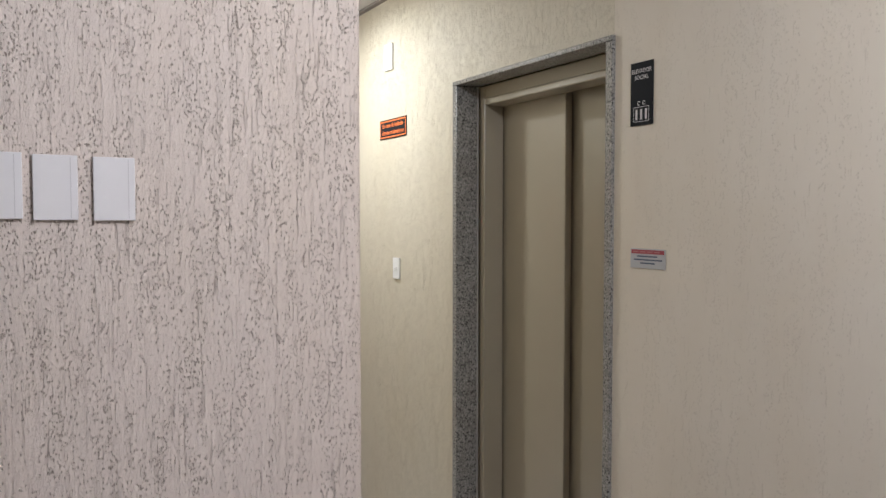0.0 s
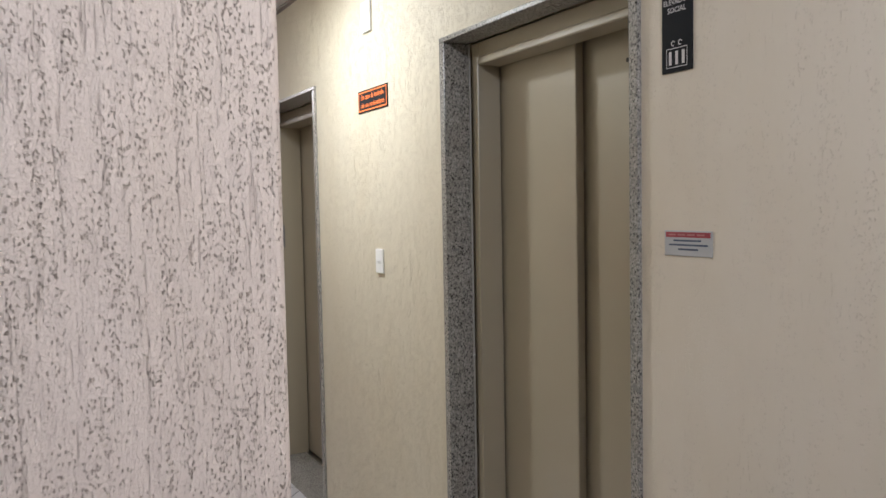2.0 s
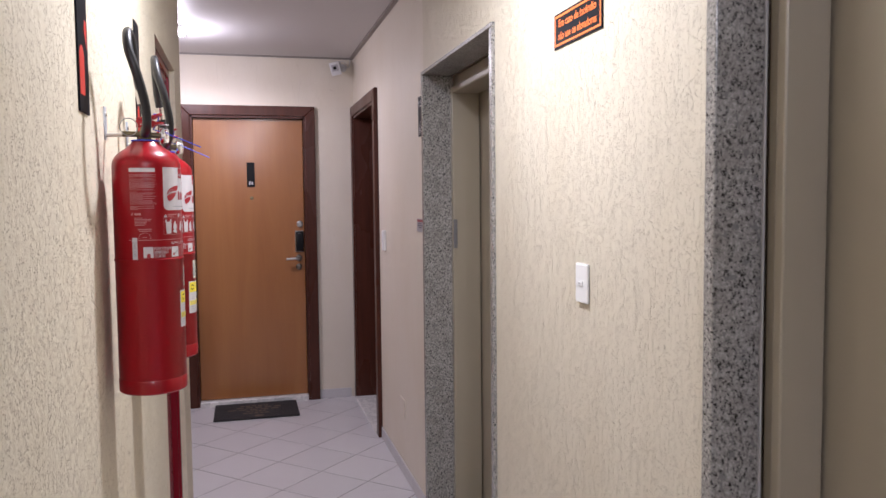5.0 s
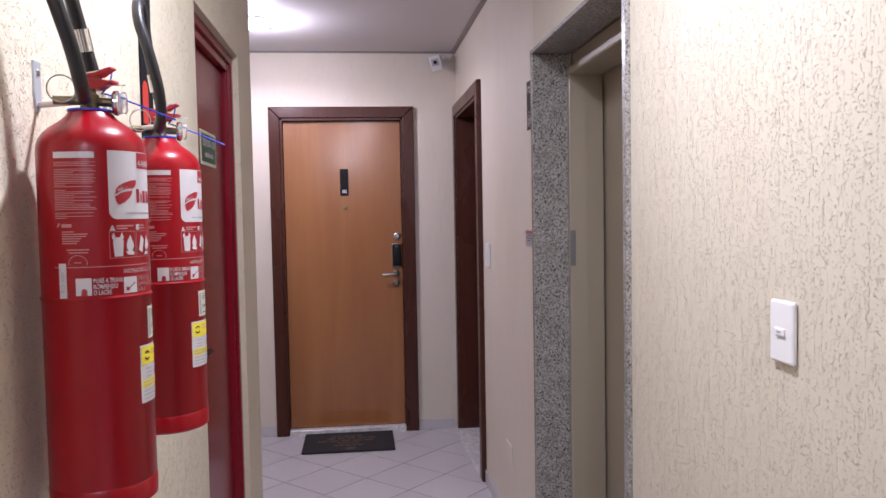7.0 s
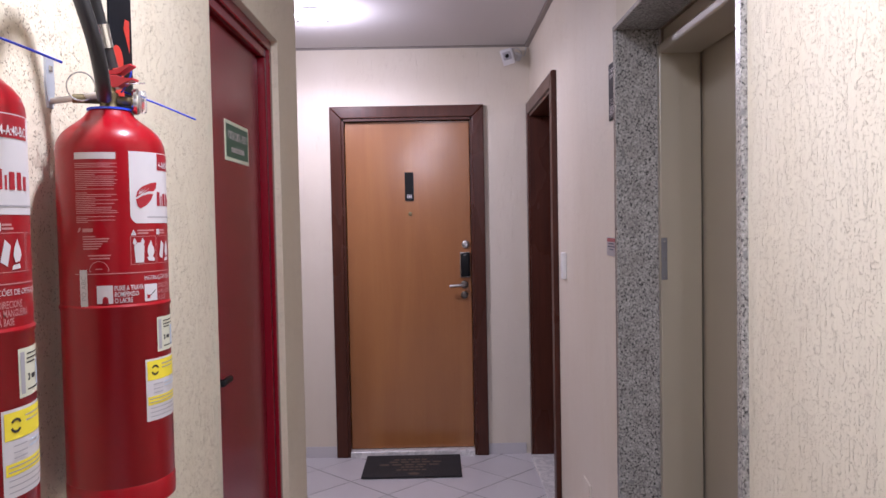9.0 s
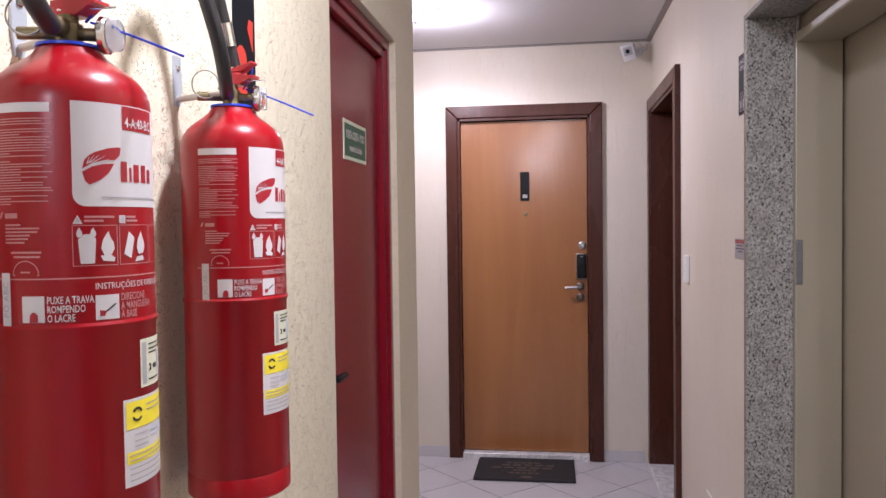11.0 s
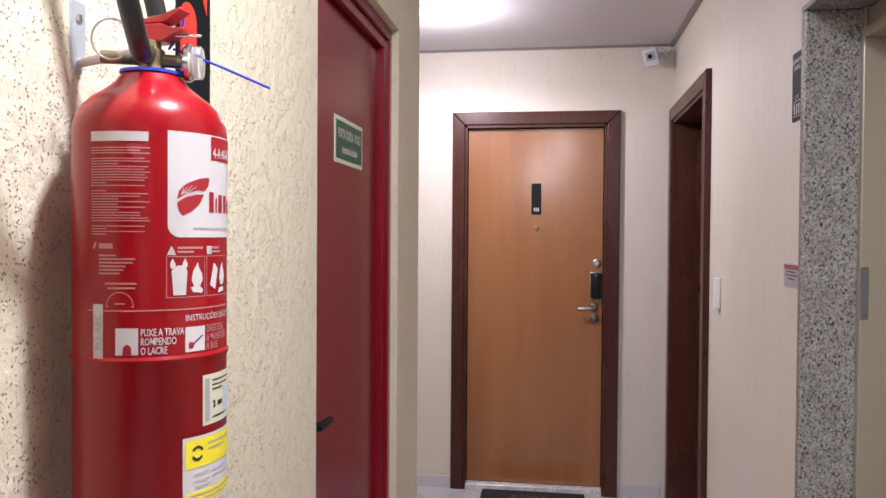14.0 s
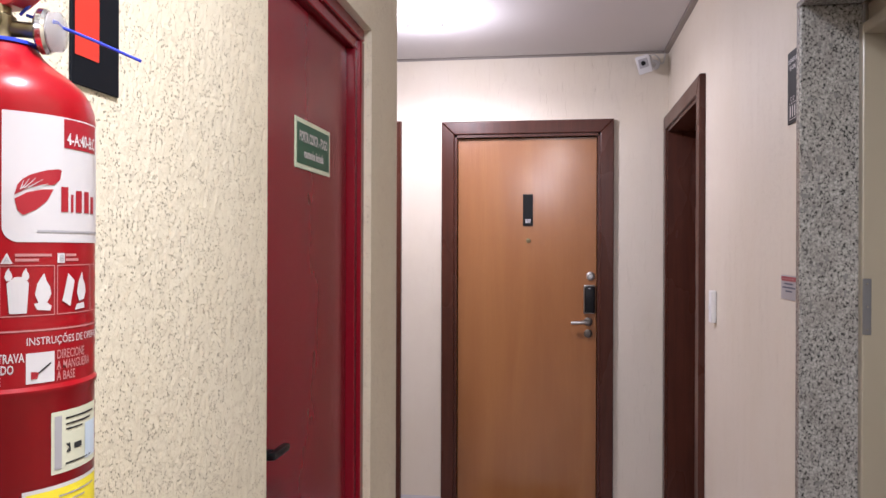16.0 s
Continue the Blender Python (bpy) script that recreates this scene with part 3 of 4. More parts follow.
plain_door("door_2", Matrix.Translation((RIGHT, D2["y1"], 0)) @ Matrix.Rotation(radians(-90), 4, "Z"), D2["y1"] - D2["y0"], D2["top"], 0.125, "closed dark wooden door set deep in its casing")
plain_door("door_4", at(D4["x0"], END, 0), D4["x1"] - D4["x0"], D4["top"], 0.03, "closed dark wooden apartment door at the alcove's end")

# ---- fire door ----
FX = 0.70
o = thing("door_3", at(LEFT, FD["y0"], 0), "closed dark red steel fire door in a red frame", "fire door", kind="structure")
w, h = FD["y1"] - FD["y0"], FD["top"]
part("frame_side", bbox(-0.10, -0.020, w - 0.032, w - 0.0005, 0, h - 0.0335, 0.003), FIRE_RED, o)
part("frame_side", bbox(-0.10, -0.020, 0.0005, 0.032, 0, h - 0.0335, 0.003), FIRE_RED, o)
part("frame_head", bbox(-0.10, -0.020, 0.0005, w - 0.0005, h - 0.033, h - 0.0005, 0.003), FIRE_RED, o)
part("frame_stop", bbox(-0.095, -0.030, w - 0.060, w - 0.0325, 0, h - 0.062, 0.002), FIRE_RED, o)
part("frame_stop", bbox(-0.095, -0.030, 0.0325, w - 0.0325, h - 0.061, h - 0.0335, 0.002), FIRE_RED, o)
fd_leaf = part("door_leaf", bbox(FX - LEFT - 0.045, FX - LEFT, 0.034, w - 0.063, 0.012, h - 0.064, 0.004), FIRE_RED, o)
part("backing", bbox(-0.16, -0.15, -0.05, w, 0, h), GAP_SHADE, o, "dark closed space behind the leaf")
b = lathe(bmesh.new(), [(0.022, 0.0), (0.022, 0.006), (0.011, 0.009), (0.010, 0.035)], 20)
bmesh.ops.transform(b, matrix=at(FX - LEFT, 0.075, 1.086) @ Matrix.Rotation(radians(90), 4, "Y"), verts=b.verts)
part("handle_rose", b, BLACK, fd_leaf, "black handle rose", 40)
part("handle_lever", bbox(FX - LEFT + 0.028, FX - LEFT + 0.043, 0.062, 0.140, 1.079, 1.093, 0.004, 2), BLACK, fd_leaf, "black lever handle", 40)
part("threshold", bbox(-0.12, 0.004, 0.0005, w - 0.0005, -0.01, 0.008, 0.002), MARBLE, o, "white marble threshold")


# ---- signs ----
def plate(bm, w, h, t, bevel=0.0008):
    return box(bm, 0, w, 0, h, 0.0, t, bevel)


def fire_sign():
    w, h = 0.281, 0.090
    o = thing("safety_sign", at(RIGHT - 0.0005, 3.368, 1.876, ON_RIGHT), "black plastic fire warning sign with orange lettering", "sign")
    part("plate", plate(bmesh.new(), w, h, 0.003), BLACK_SIGN, o)
    b = rects(bmesh.new(), [(0.006, w - 0.006, 0.006, 0.0115), (0.006, w - 0.006, h - 0.0115, h - 0.006), (0.006, 0.0115, 0.0116, h - 0.0116), (w - 0.0115, w - 0.006, 0.0116, h - 0.0116)], 0.0036)
    part("border", b, ORANGE, o, "orange border line")
    part("lettering", lettering("Em caso de incêndio", 0.028, w / 2, 0.053, "CENTER", 0.95, 0.0006, 0.0036), ORANGE, o, "orange printed words")
    part("lettering", lettering("não use os elevadores", 0.028, w / 2, 0.021, "CENTER", 0.9, 0.0006, 0.0036), ORANGE, o, "orange printed words")


def lift_sign(y, z, w, h):
    o = thing("lift_sign", at(RIGHT - 0.0005, y, z, ON_RIGHT), "narrow black lift sign with white lettering and symbols", "sign", "lift signs")
    part("plate", plate(bmesh.new(), w, h, 0.003), BLACK_SIGN, o)
    d = 0.0036
    part("lettering", lettering("ELEVADOR", 0.0165, w / 2, h - 0.030, "CENTER", 0.95, 0.0002, d), LABEL_WHITE, o)
    part("lettering", lettering("SOCIAL", 0.0165, w / 2, h - 0.048, "CENTER", 0.95, 0.0002, d), LABEL_WHITE, o)
    a0, a1, b0, b1, t = 0.014, w - 0.014, 0.010, 0.052, 0.0015
    part("symbol", rects(bmesh.new(), [(a0, a1, b0, b0 + t), (a0, a1, b1 - t, b1), (a0, a0 + t, b0, b1), (a1 - t, a1, b0, b1)], d), LABEL_WHITE, o, "white square outline")
    for i in range(3):
        u = a0 + 0.0115 + i * (a1 - a0 - 0.023) / 2
        part("symbol", rects(bmesh.new(), [(u - 0.004, u + 0.004, 0.016, 0.045)], d), LABEL_WHITE, o, "plain white upright bar")
    for u in (w / 2 - 0.010, w / 2 + 0.010):
        b = bmesh.new()
        for k in range(10):
            a, c = math.pi * (0.1 + 0.16 * k), math.pi * (0.1 + 0.16 * (k + 1))
            poly(b, [(u + r * math.cos(q), 0.062 + r * math.sin(q)) for r, q in ((0.006, a), (0.006, c), (0.0038, c), (0.0038, a))], d)
        part("symbol", b, LABEL_WHITE, o, "white open ring")


def notice(y, z, w, h):
    o = thing("notice_plaque", at(RIGHT - 0.0005, y, z, ON_RIGHT), "small grey wall notice with a red heading", "notice", "lift notices")
    part("plate", plate(bmesh.new(), w, h, 0.002, 0.0005), PLAQUE, o)
    part("heading", rects(bmesh.new(), [(0.004, w - 0.004, h - 0.0145, h - 0.003)], 0.0024), PLAQUE_RED, o, "dull red heading band")
    part("heading_bar", rects(bmesh.new(), [(0.012 + i * 0.027, 0.012 + i * 0.027 + 0.021, h - 0.0105, h - 0.007) for i in range(int((w - 0.02) / 0.027))], 0.0027), LABEL_PINK, o)
    for i, (a, c) in enumerate(((0.2, 0.78), (0.1, 0.92), (0.3, 0.72))):
        part("text_bar", rects(bmesh.new(), [(w * a, w * c, h - 0.0235 - i * 0.0095, h - 0.0195 - i * 0.0095)], 0.0024), SLATE, o)


fire_sign()
lift_sign(1.666, 1.773, 0.088, 0.176)
lift_sign(5.006, 1.780, 0.088, 0.184)
notice(1.660, 1.373, 0.134, 0.055)
notice(5.062, 1.333, 0.135, 0.062)

w, h = 0.246, 0.107
o = thing("fire_door_sign", at(FX + 0.0005, 4.449, 1.630, ON_LEFT), "green fire door notice with a pale border", "sign")
part("plate", plate(bmesh.new(), w, h, 0.002), SIGN_PALE, o)
part("field", rects(bmesh.new(), [(0.010, w - 0.010, 0.010, h - 0.010)], 0.0026), SIGN_GREEN, o, "dark green field")
part("lettering", lettering("PORTA CORTA - FOGO", 0.030, w / 2, 0.059, "CENTER", 0.62, 0.0012, 0.0032), LABEL_WHITE, o)
part("lettering", lettering("mantenha fechada", 0.025, w / 2, 0.026, "CENTER", 0.75, 0.0011, 0.0032), LABEL_WHITE, o)


def extinguisher_sign(y, z):
    w, h = 0.086, 0.34
    o = thing("extinguisher_sign", at(LEFT + 0.0005, y, z, ON_LEFT), "tall black extinguisher sign with red symbols", "sign", "extinguisher signs")
    part("plate", plate(bmesh.new(), w, h, 0.003), BLACK_SIGN, o)
    d = 0.0036
    c = 0.026
    b = poly(bmesh.new(), [(c - 0.021, 0.030), (c + 0.021, 0.030), (c + 0.021, 0.095)] + [(c + 0.021 * math.cos(math.pi * k / 10), 0.095 + 0.021 * math.sin(math.pi * k / 10)) for k in range(1, 10)] + [(c - 0.021, 0.095)], d)
    part("symbol", b, SIGN_RED, o, "red bottle shape")
    part("symbol", poly(bmesh.new(), [(w - 0.034, 0.148), (w - 0.012, 0.112), (w - 0.010, 0.165), (w - 0.028, 0.165)], d), SIGN_RED, o, "red arrow shape")


extinguisher_sign(2.885, 1.645)
extinguisher_sign(3.634, 1.628)


# ---- plates and switches ----
for x0, x1, z0 in ((0.235, 0.298, 1.517), (0.311, 0.371, 1.515), (0.392, 0.4512, 1.514)):
    o = thing("blank_plate", at(x0, LOBBY + 0.001, z0, ON_FRONT), "plain white painted blank plate on the scratched wall", "wall plate", "blank wall plates")
    part("plate", box(bmesh.new(), 0, x1 - x0, 0, 0.0965, 0, 0.009, 0.0012, 2), CERAMIC, o)
    part("edge_line", rects(bmesh.new(), [((x1 - x0) * 0.83, (x1 - x0) * 0.845, 0.003, 0.0935)], 0.0094), LABEL_WHITE, o)


def switch(y, z, w, h, label, deep=0.009):
    o = thing("light_switch", at(RIGHT - 0.0003, y, z, ON_RIGHT), label, "light switch", "light switches")
    part("plate", box(bmesh.new(), 0, w, 0, h, 0, deep, 0.0045, 3), WHITE, o)
    part("rocker", box(bmesh.new(), w * 0.30, w * 0.70, h * 0.44, h * 0.56, deep + 0.0002, deep + 0.0035, 0.0012), WHITE, o)
    part("mark", rects(bmesh.new(), [(w * 0.42, w * 0.58, h * 0.485, h * 0.515)], deep + 0.0039), LABEL_GREY, o)


switch(3.222, 1.228, 0.067, 0.098, "white plastic light switch on the cream wall")
switch(5.955, 1.187, 0.05, 0.12, "white plastic light switch beside the dark door", 0.020)
o = thing("cover_plate", at(RIGHT - 0.0003, 3.303, 2.190, ON_RIGHT), "white cover plate high on the wall", "wall plate")
part("plate", box(bmesh.new(), 0, 0.082, 0, 0.120, 0, 0.012, 0.003, 2), WHITE, o)
part("inset", box(bmesh.new(), 0.016, 0.066, 0.020, 0.100, 0.0122, 0.0145, 0.001), WHITE, o)
PAINTED_COVER = material("cream painted plastic", CREAM, 0.5)
o = thing("outlet_cover", at(RIGHT - 0.0003, 5.524, 0.320, ON_RIGHT), "small cream blank outlet cover low on the wall", "wall plate")
part("plate", box(bmesh.new(), 0, 0.126, 0, 0.098, 0, 0.007, 0.002), PAINTED_COVER, o)
part("rim", rects(bmesh.new(), [(0.118, 0.1205, 0.006, 0.092)], 0.0074), GREYTRIM, o)


# ---- lamps ----
def ceiling_lamp(x, y, round_watts, dome, down, colour, glare):
    o = thing("ceiling_lamp", at(x, y, CEIL - 0.003), "round frosted glass ceiling lamp with small metal clips, lit", "ceiling lamp", "ceiling lamps")
    part("base", lathe(bmesh.new(), [(0.074, -0.014), (0.079, -0.004), (0.079, 0.0)], 40), WHITE, o, "", 40)
    part("diffuser", lathe(bmesh.new(), [(0.010, -0.050), (0.040, -0.046), (0.068, -0.036), (0.084, -0.0235), (0.088, -0.0165), (0.084, -0.0145)], 40), glow("lamp glass", colour, glare), o, "glowing frosted glass", 60)
    for k in range(3):
        a = radians(35 + 120 * k)
        b = bbox(0.070, 0.098, -0.006, 0.006, -0.042, -0.028, 0.003)
        bmesh.ops.transform(b, matrix=Matrix.Rotation(a, 4, "Z"), verts=b.verts)
        part("clip", b, STEEL, o, "small metal clip")
    if down:
        la = bpy.data.lights.new("ceiling_dome", "SPOT")
        la.energy, la.color, la.shadow_soft_size = dome, colour, 0.045
        la.spot_size, la.spot_blend = radians(172), 0.25
        new("ceiling_dome", la).location = (x, y, CEIL - 0.105)
        la = bpy.data.lights.new("ceiling_disc", "AREA")
        la.shape, la.size, la.energy, la.color = "DISK", 0.11, down, colour
        new("ceiling_disc", la).location = (x, y, CEIL - 0.064)
    la = bpy.data.lights.new("ceiling_bulb", "POINT")
    la.energy, la.color, la.shadow_soft_size = round_watts, colour, 0.03
    new("ceiling_bulb", la).location = (x, y, CEIL - 0.12)


for lamp in LAMPS:
    ceiling_lamp(*lamp)


# ---- camera on the end wall ----
o = thing("security_camera", at(1.698, 7.10, 2.445), "small white security camera on a bracket near the ceiling", "security camera")
TILTED = Matrix.Rotation(radians(-16), 4, "Z") @ Matrix.Rotation(radians(14), 4, "X") @ Matrix.Rotation(radians(-12), 4, "Y")


def turned(b, m):
    bmesh.ops.transform(b, matrix=m, verts=b.verts)
    return b


part("housing", turned(bbox(-0.032, 0.032, -0.050, 0.045, -0.040, 0.040, 0.013, 3), TILTED), AGED, o, "white plastic housing", 40)
part("hood", turned(bbox(-0.037, 0.037, -0.062, -0.0505, -0.050, 0.044, 0.005, 2), TILTED), AGED, o, "white front hood", 40)
part("lens", turned(bbox(-0.024, 0.024, -0.066, -0.0625, -0.020, 0.026, 0.002), TILTED), LABEL_GREY, o, "grey lens window")
part("ring", turned(lathe(bmesh.new(), [(0.012, 0.0), (0.012, 0.003), (0.007, 0.004)], 20), TILTED @ at(0.0, -0.0665, 0.003) @ Matrix.Rotation(radians(90), 4, "X")), BLACK, o, "dark round lens", 40)
part("arm", tube(bmesh.new(), [(0.0, 0.02, 0.0), (0.030, 0.055, 0.010), (0.055, 0.085, 0.014)], 0.011, 10), AGED, o, "white bracket arm", 60)
part("mount", turned(lathe(bmesh.new(), [(0.028, 0.0), (0.028, 0.006), (0.016, 0.012)], 24), at(0.058, 0.0995, 0.014) @ Matrix.Rotation(radians(90), 4, "X")), AGED, o, "white round wall mount", 40)
part("cable", tube(bmesh.new(), [(0.01, 0.03, 0.03), (0.045, 0.04, 0.055), (0.075, 0.06, 0.040), (0.085, 0.08, 0.018), (0.100, 0.085, 0.020), (0.110, 0.095, 0.050), (0.112, 0.095, 0.080)], 0.003, 6), AGED, o, "thin white cable", 60)

# ---- doormat ----
o = thing("doormat", at(0.785, 6.765, 0.003), "dark charcoal fibre doormat with faded printing before the door", "doormat")
w, d = 0.575, 0.398
part("mat", box(bmesh.new(), 0, w, 0, d, 0, 0.012, 0.003), MAT, o)
for v, a, c in ((0.29, 0.30, 0.66), (0.245, 0.26, 0.82), (0.195, 0.16, 0.80), (0.15, 0.38, 0.62), (0.10, 0.34, 0.66)):
    part("print_bar", rects(bmesh.new(), [(w * (a + (c - a) * k / 5), w * (a + (c - a) * (k + 0.75) / 5), v, v + 0.026) for k in range(5)], 0.0126), MAT_PRINT, o)
part("print_spot", poly(bmesh.new(), [(w * 0.52 + 0.035 * math.cos(k * math.pi / 6), 0.045 + 0.022 * math.sin(k * math.pi / 6)) for k in range(12)], 0.0126), MAT_PRINT, o, "pale worn spot")


# ---- fire extinguishers ----
R = 0.0648


def bend(bm, r, sub=0.006):
    """Wraps a flat mesh (u along the girth in metres, v up, depth) round the bottle."""
    long_edges = [e for e in bm.edges if abs(e.verts[0].co.x - e.verts[1].co.x) > sub]
    if long_edges:
        for _ in range(6):
            es = [e for e in bm.edges if abs(e.verts[0].co.x - e.verts[1].co.x) > sub]
            if not es:
                break
            bmesh.ops.subdivide_edges(bm, edges=es, cuts=1, use_grid_fill=True)
    for v in bm.verts:
        a, rr = v.co.x / R, r + v.co.z
        v.co = Vector((rr * math.cos(a), rr * math.sin(a), v.co.y))
    return bm


def U(deg):
    return radians(deg) * R


def strip(name, parent, mat, a0, a1, z0, z1, layer=1, label=""):
    return part(name, bend(rects(bmesh.new(), [(U(a0), U(a1), z0, z1)]), R + 0.0003 * layer), mat, parent, label, 60)


def words(name, parent, mat, text, size, a, z, layer=2, squeeze=1.0, bold=0.0, align="LEFT"):
    return part(name, bend(lettering(text, size, U(a), z, align, squeeze, bold), R + 0.0003 * layer, 0.02), mat, parent)


def shape(name, parent, mat, pts, a, z, layer=2, label=""):
    b = poly(bmesh.new(), [(U(a) + x, z + y) for x, y in pts])
    bmesh.ops.triangulate(b, faces=b.faces[:])
    return part(name, bend(b, R + 0.0003 * layer, 0.004), mat, parent, label)


def disc(r, cx=0.0, cy=0.0, a0=0.0, a1=360.0, n=20):
    return [(cx + r * math.cos(radians(a0 + (a1 - a0) * k / n)), cy + r * math.sin(radians(a0 + (a1 - a0) * k / n))) for k in range(n + (a1 - a0 < 360))]


FLAME = [(0.0, 0.0), (0.006, 0.001), (0.0085, 0.006), (0.0075, 0.011), (0.0055, 0.008), (0.005, 0.015), (0.0035, 0.020), (0.0028, 0.013), (0.001, 0.010), (-0.001, 0.013), (-0.0025, 0.006)]


GAUGE = Matrix.Rotation(radians(17), 4, "Z")


def turned_part(b, m):
    bmesh.ops.transform(b, matrix=m, verts=b.verts)
    return b


def extinguisher(m, drop, papers=0):
    o = thing("fire_extinguisher", m, "red dry powder fire extinguisher hung on the wall", "fire extinguisher", "fire extinguishers")
    prof = [(0.030, 0.008 - drop), (0.054, 0.004 - drop), (0.0615, 0.0 - drop), (R + 0.0004, 0.003 - drop), (R + 0.0006, 0.026 - drop), (R - 0.0008, 0.029 - drop), (R, 0.031 - drop), (R, 0.236), (R + 0.0014, 0.2385), (R + 0.0016, 0.241), (R, 0.2435),
            (R, 0.424), (R - 0.0008, 0.4315), (0.0614, 0.4390), (0.0562, 0.4465), (0.0490, 0.4530), (0.0412, 0.4585), (0.0345, 0.4635), (0.0297, 0.4680), (0.0270, 0.4720), (0.0245, 0.4745)]
    part("bottle", lathe(bmesh.new(), prof, 72), CAN_RED, o, "glossy red steel bottle", 30)
    # printing
    b = bmesh.new()
    rows = []
    for zz in [0.3375 + 0.010 * (1 - math.cos(math.pi * 0.5 * k / 6)) for k in range(7)] + [0.4215]:
        inset = 0.010 - math.sqrt(max(0.0, 0.010 ** 2 - max(0.0, 0.3475 - zz) ** 2))
        u0, u1 = U(-50) + inset, U(60) - inset
        rows.append([b.verts.new((u0 + (u1 - u0) * k / 24, zz, 0)) for k in range(25)])
    for p, q in zip(rows, rows[1:]):
        for k in range(24):
            b.faces.new((p[k], p[k + 1], q[k + 1], q[k]))
    part("brand_label", bend(b, R + 0.0003, 0.5), LABEL_WHITE, o, "white brand label with a red emblem", 60)
    strip("rating_label", o, LABEL_RED, -14, 22, 0.401, 0.4205, 2, "red rating band")
    words("rating", o, LABEL_WHITE, "4-A:40-B:C", 0.0115, -12, 0.4035, 3, 0.68, 0.0002)
    shape("emblem", o, LABEL_RED, [(0, 0.0012), (0.0017, 0.0079), (0.005, 0.0118), (0.010, 0.0149), (0.0207, 0.0185), (0.029, 0.0197), (0.0314, 0.0192), (0.0302, 0.0128), (0.0255, 0.0089), (0.017, 0.0085), (0.0076, 0.0057)], -43.5, 0.3665, 2, "red emblem")
    shape("emblem", o, LABEL_RED, [(0, -0.0013), (0.0076, 0.0032), (0.017, 0.0055), (0.0252, 0.006), (0.0207, -0.0017), (0.0136, -0.0077), (0.0052, -0.0117), (0.0019, -0.0085)], -43.5, 0.3665, 2, "red emblem")
    for q, r0, r1 in ((20, 0.010, 0.019), (32, 0.006, 0.017), (44, 0.004, 0.014), (57, 0.003, 0.011), (72, 0.002, 0.0085)):
        sv = Vector((math.cos(radians(q)), math.sin(radians(q))))
        t = Vector((-sv.y, sv.x))
        p0, p1 = Vector((0.003, 0.003)) + sv * r0, Vector((0.003, 0.003)) + sv * r1
        shape("emblem_ray", o, LABEL_WHITE, [tuple(p0 - t * 0.0004), tuple(p1 - t * 0.0001), tuple(p1 + t * 0.0001), tuple(p0 + t * 0.0004)], -43.5, 0.3665, 3)
    # brand name as plain bars
    for a, w, hh in ((-16, 0.0060, 0.0168), (-8.6, 0.0024, 0.0120), (-4.4, 0.0066, 0.0150), (4.2, 0.0066, 0.0150), (12.8, 0.0060, 0.0120)):
        shape("brand_bar", o, LABEL_RED, [(0, 0), (w, 0), (w, hh), (0, hh)], a, 0.3580, 2)
    strip("brand_line", o, LABEL_GREY, -31, 40, 0.3440, 0.3455, 2)
    # columns of small print
    strip("print_heading", o, LABEL_WHITE, -106, -63, 0.412, 0.4195, 1, "white heading bar")
    rnd = random.Random(4)
    z = 0.4065
    while z > 0.338:
        if rnd.random() > 0.13:
            strip("print_line", o, LABEL_PINK, -106, -106 + 44 * rnd.choice((1, 0.97, 0.92, 0.85, 0.5, 0.3)), z, z + 0.0008, 1)
        z -= 0.0021
    shape("small_mark", o, LABEL_PINK, [(0, 0), (0.003, 0.001), (0.005, 0.006), (0.002, 0.005)], -105, 0.328, 1)
    strip("print_line", o, LABEL_PINK, -99, -88, 0.3285, 0.3325, 1)
    z = 0.3225
    for f in (0.5, 1.0, 0.95, 0.75, 0.7, 0.6):
        strip("print_line", o, LABEL_PINK, -99, -99 + 27 * f, z, z + 0.0013, 1)
        z -= 0.0028
    for f0, f1, zz in ((-94, -71, 0.3005), (-92, -72, 0.2970)):
        strip("print_line", o, LABEL_PINK, f0, f1, zz, zz + 0.0015, 1)
    b = bmesh.new()
    for k in range(16):
        p = [disc(0.0114, 0, 0, 0, 180, 16)[k], disc(0.0114, 0, 0, 0, 180, 16)[k + 1], disc(0.0106, 0, 0, 0, 180, 16)[k + 1], disc(0.0106, 0, 0, 0, 180, 16)[k]]
        poly(b, [(U(-83) + x, 0.2835 + y) for x, y in p])
    rects(b, [(U(-83) - 0.0114, U(-83) + 0.0114, 0.2828, 0.2836), (U(-83) - 0.004, U(-83) + 0.004, 0.2850, 0.2862)])
    part("seal_print", bend(b, R + 0.0003, 0.5), LABEL_PINK, o, "half-round certification mark")
    strip("rule", o, LABEL_PINK, -110, 60, 0.2795, 0.2806, 1)
    strip("class_strip", o, LABEL_WHITE, -104, -95.5, 0.2420, 0.2850, 2, "white upright strip")
    b = lettering("PÓ ABC", 0.0085, 0, 0, "CENTER", 0.95)
    for v in b.verts:
        v.co = Vector((U(-99.75) - v.co.y + 0.003, 0.2635 + v.co.x, 0))
    part("class_lettering", bend(b, R + 0.0009, 0.02), LABEL_GREY, o)
    # pictograms
    for a0, a1 in ((-51, -20), (-18.5, 12.5), (14, 45)):
        z0, z1, t = 0.2895, 0.3225, 0.0006
        b = rects(bmesh.new(), [(U(a0), U(a1), z0, z0 + t), (U(a0), U(a1), z1 - t, z1), (U(a0), U(a0) + t, z0 + t, z1 - t), (U(a1) - t, U(a1), z0 + t, z1 - t)])
        part("pictogram_frame", bend(b, R + 0.0003), LABEL_PINK, o)
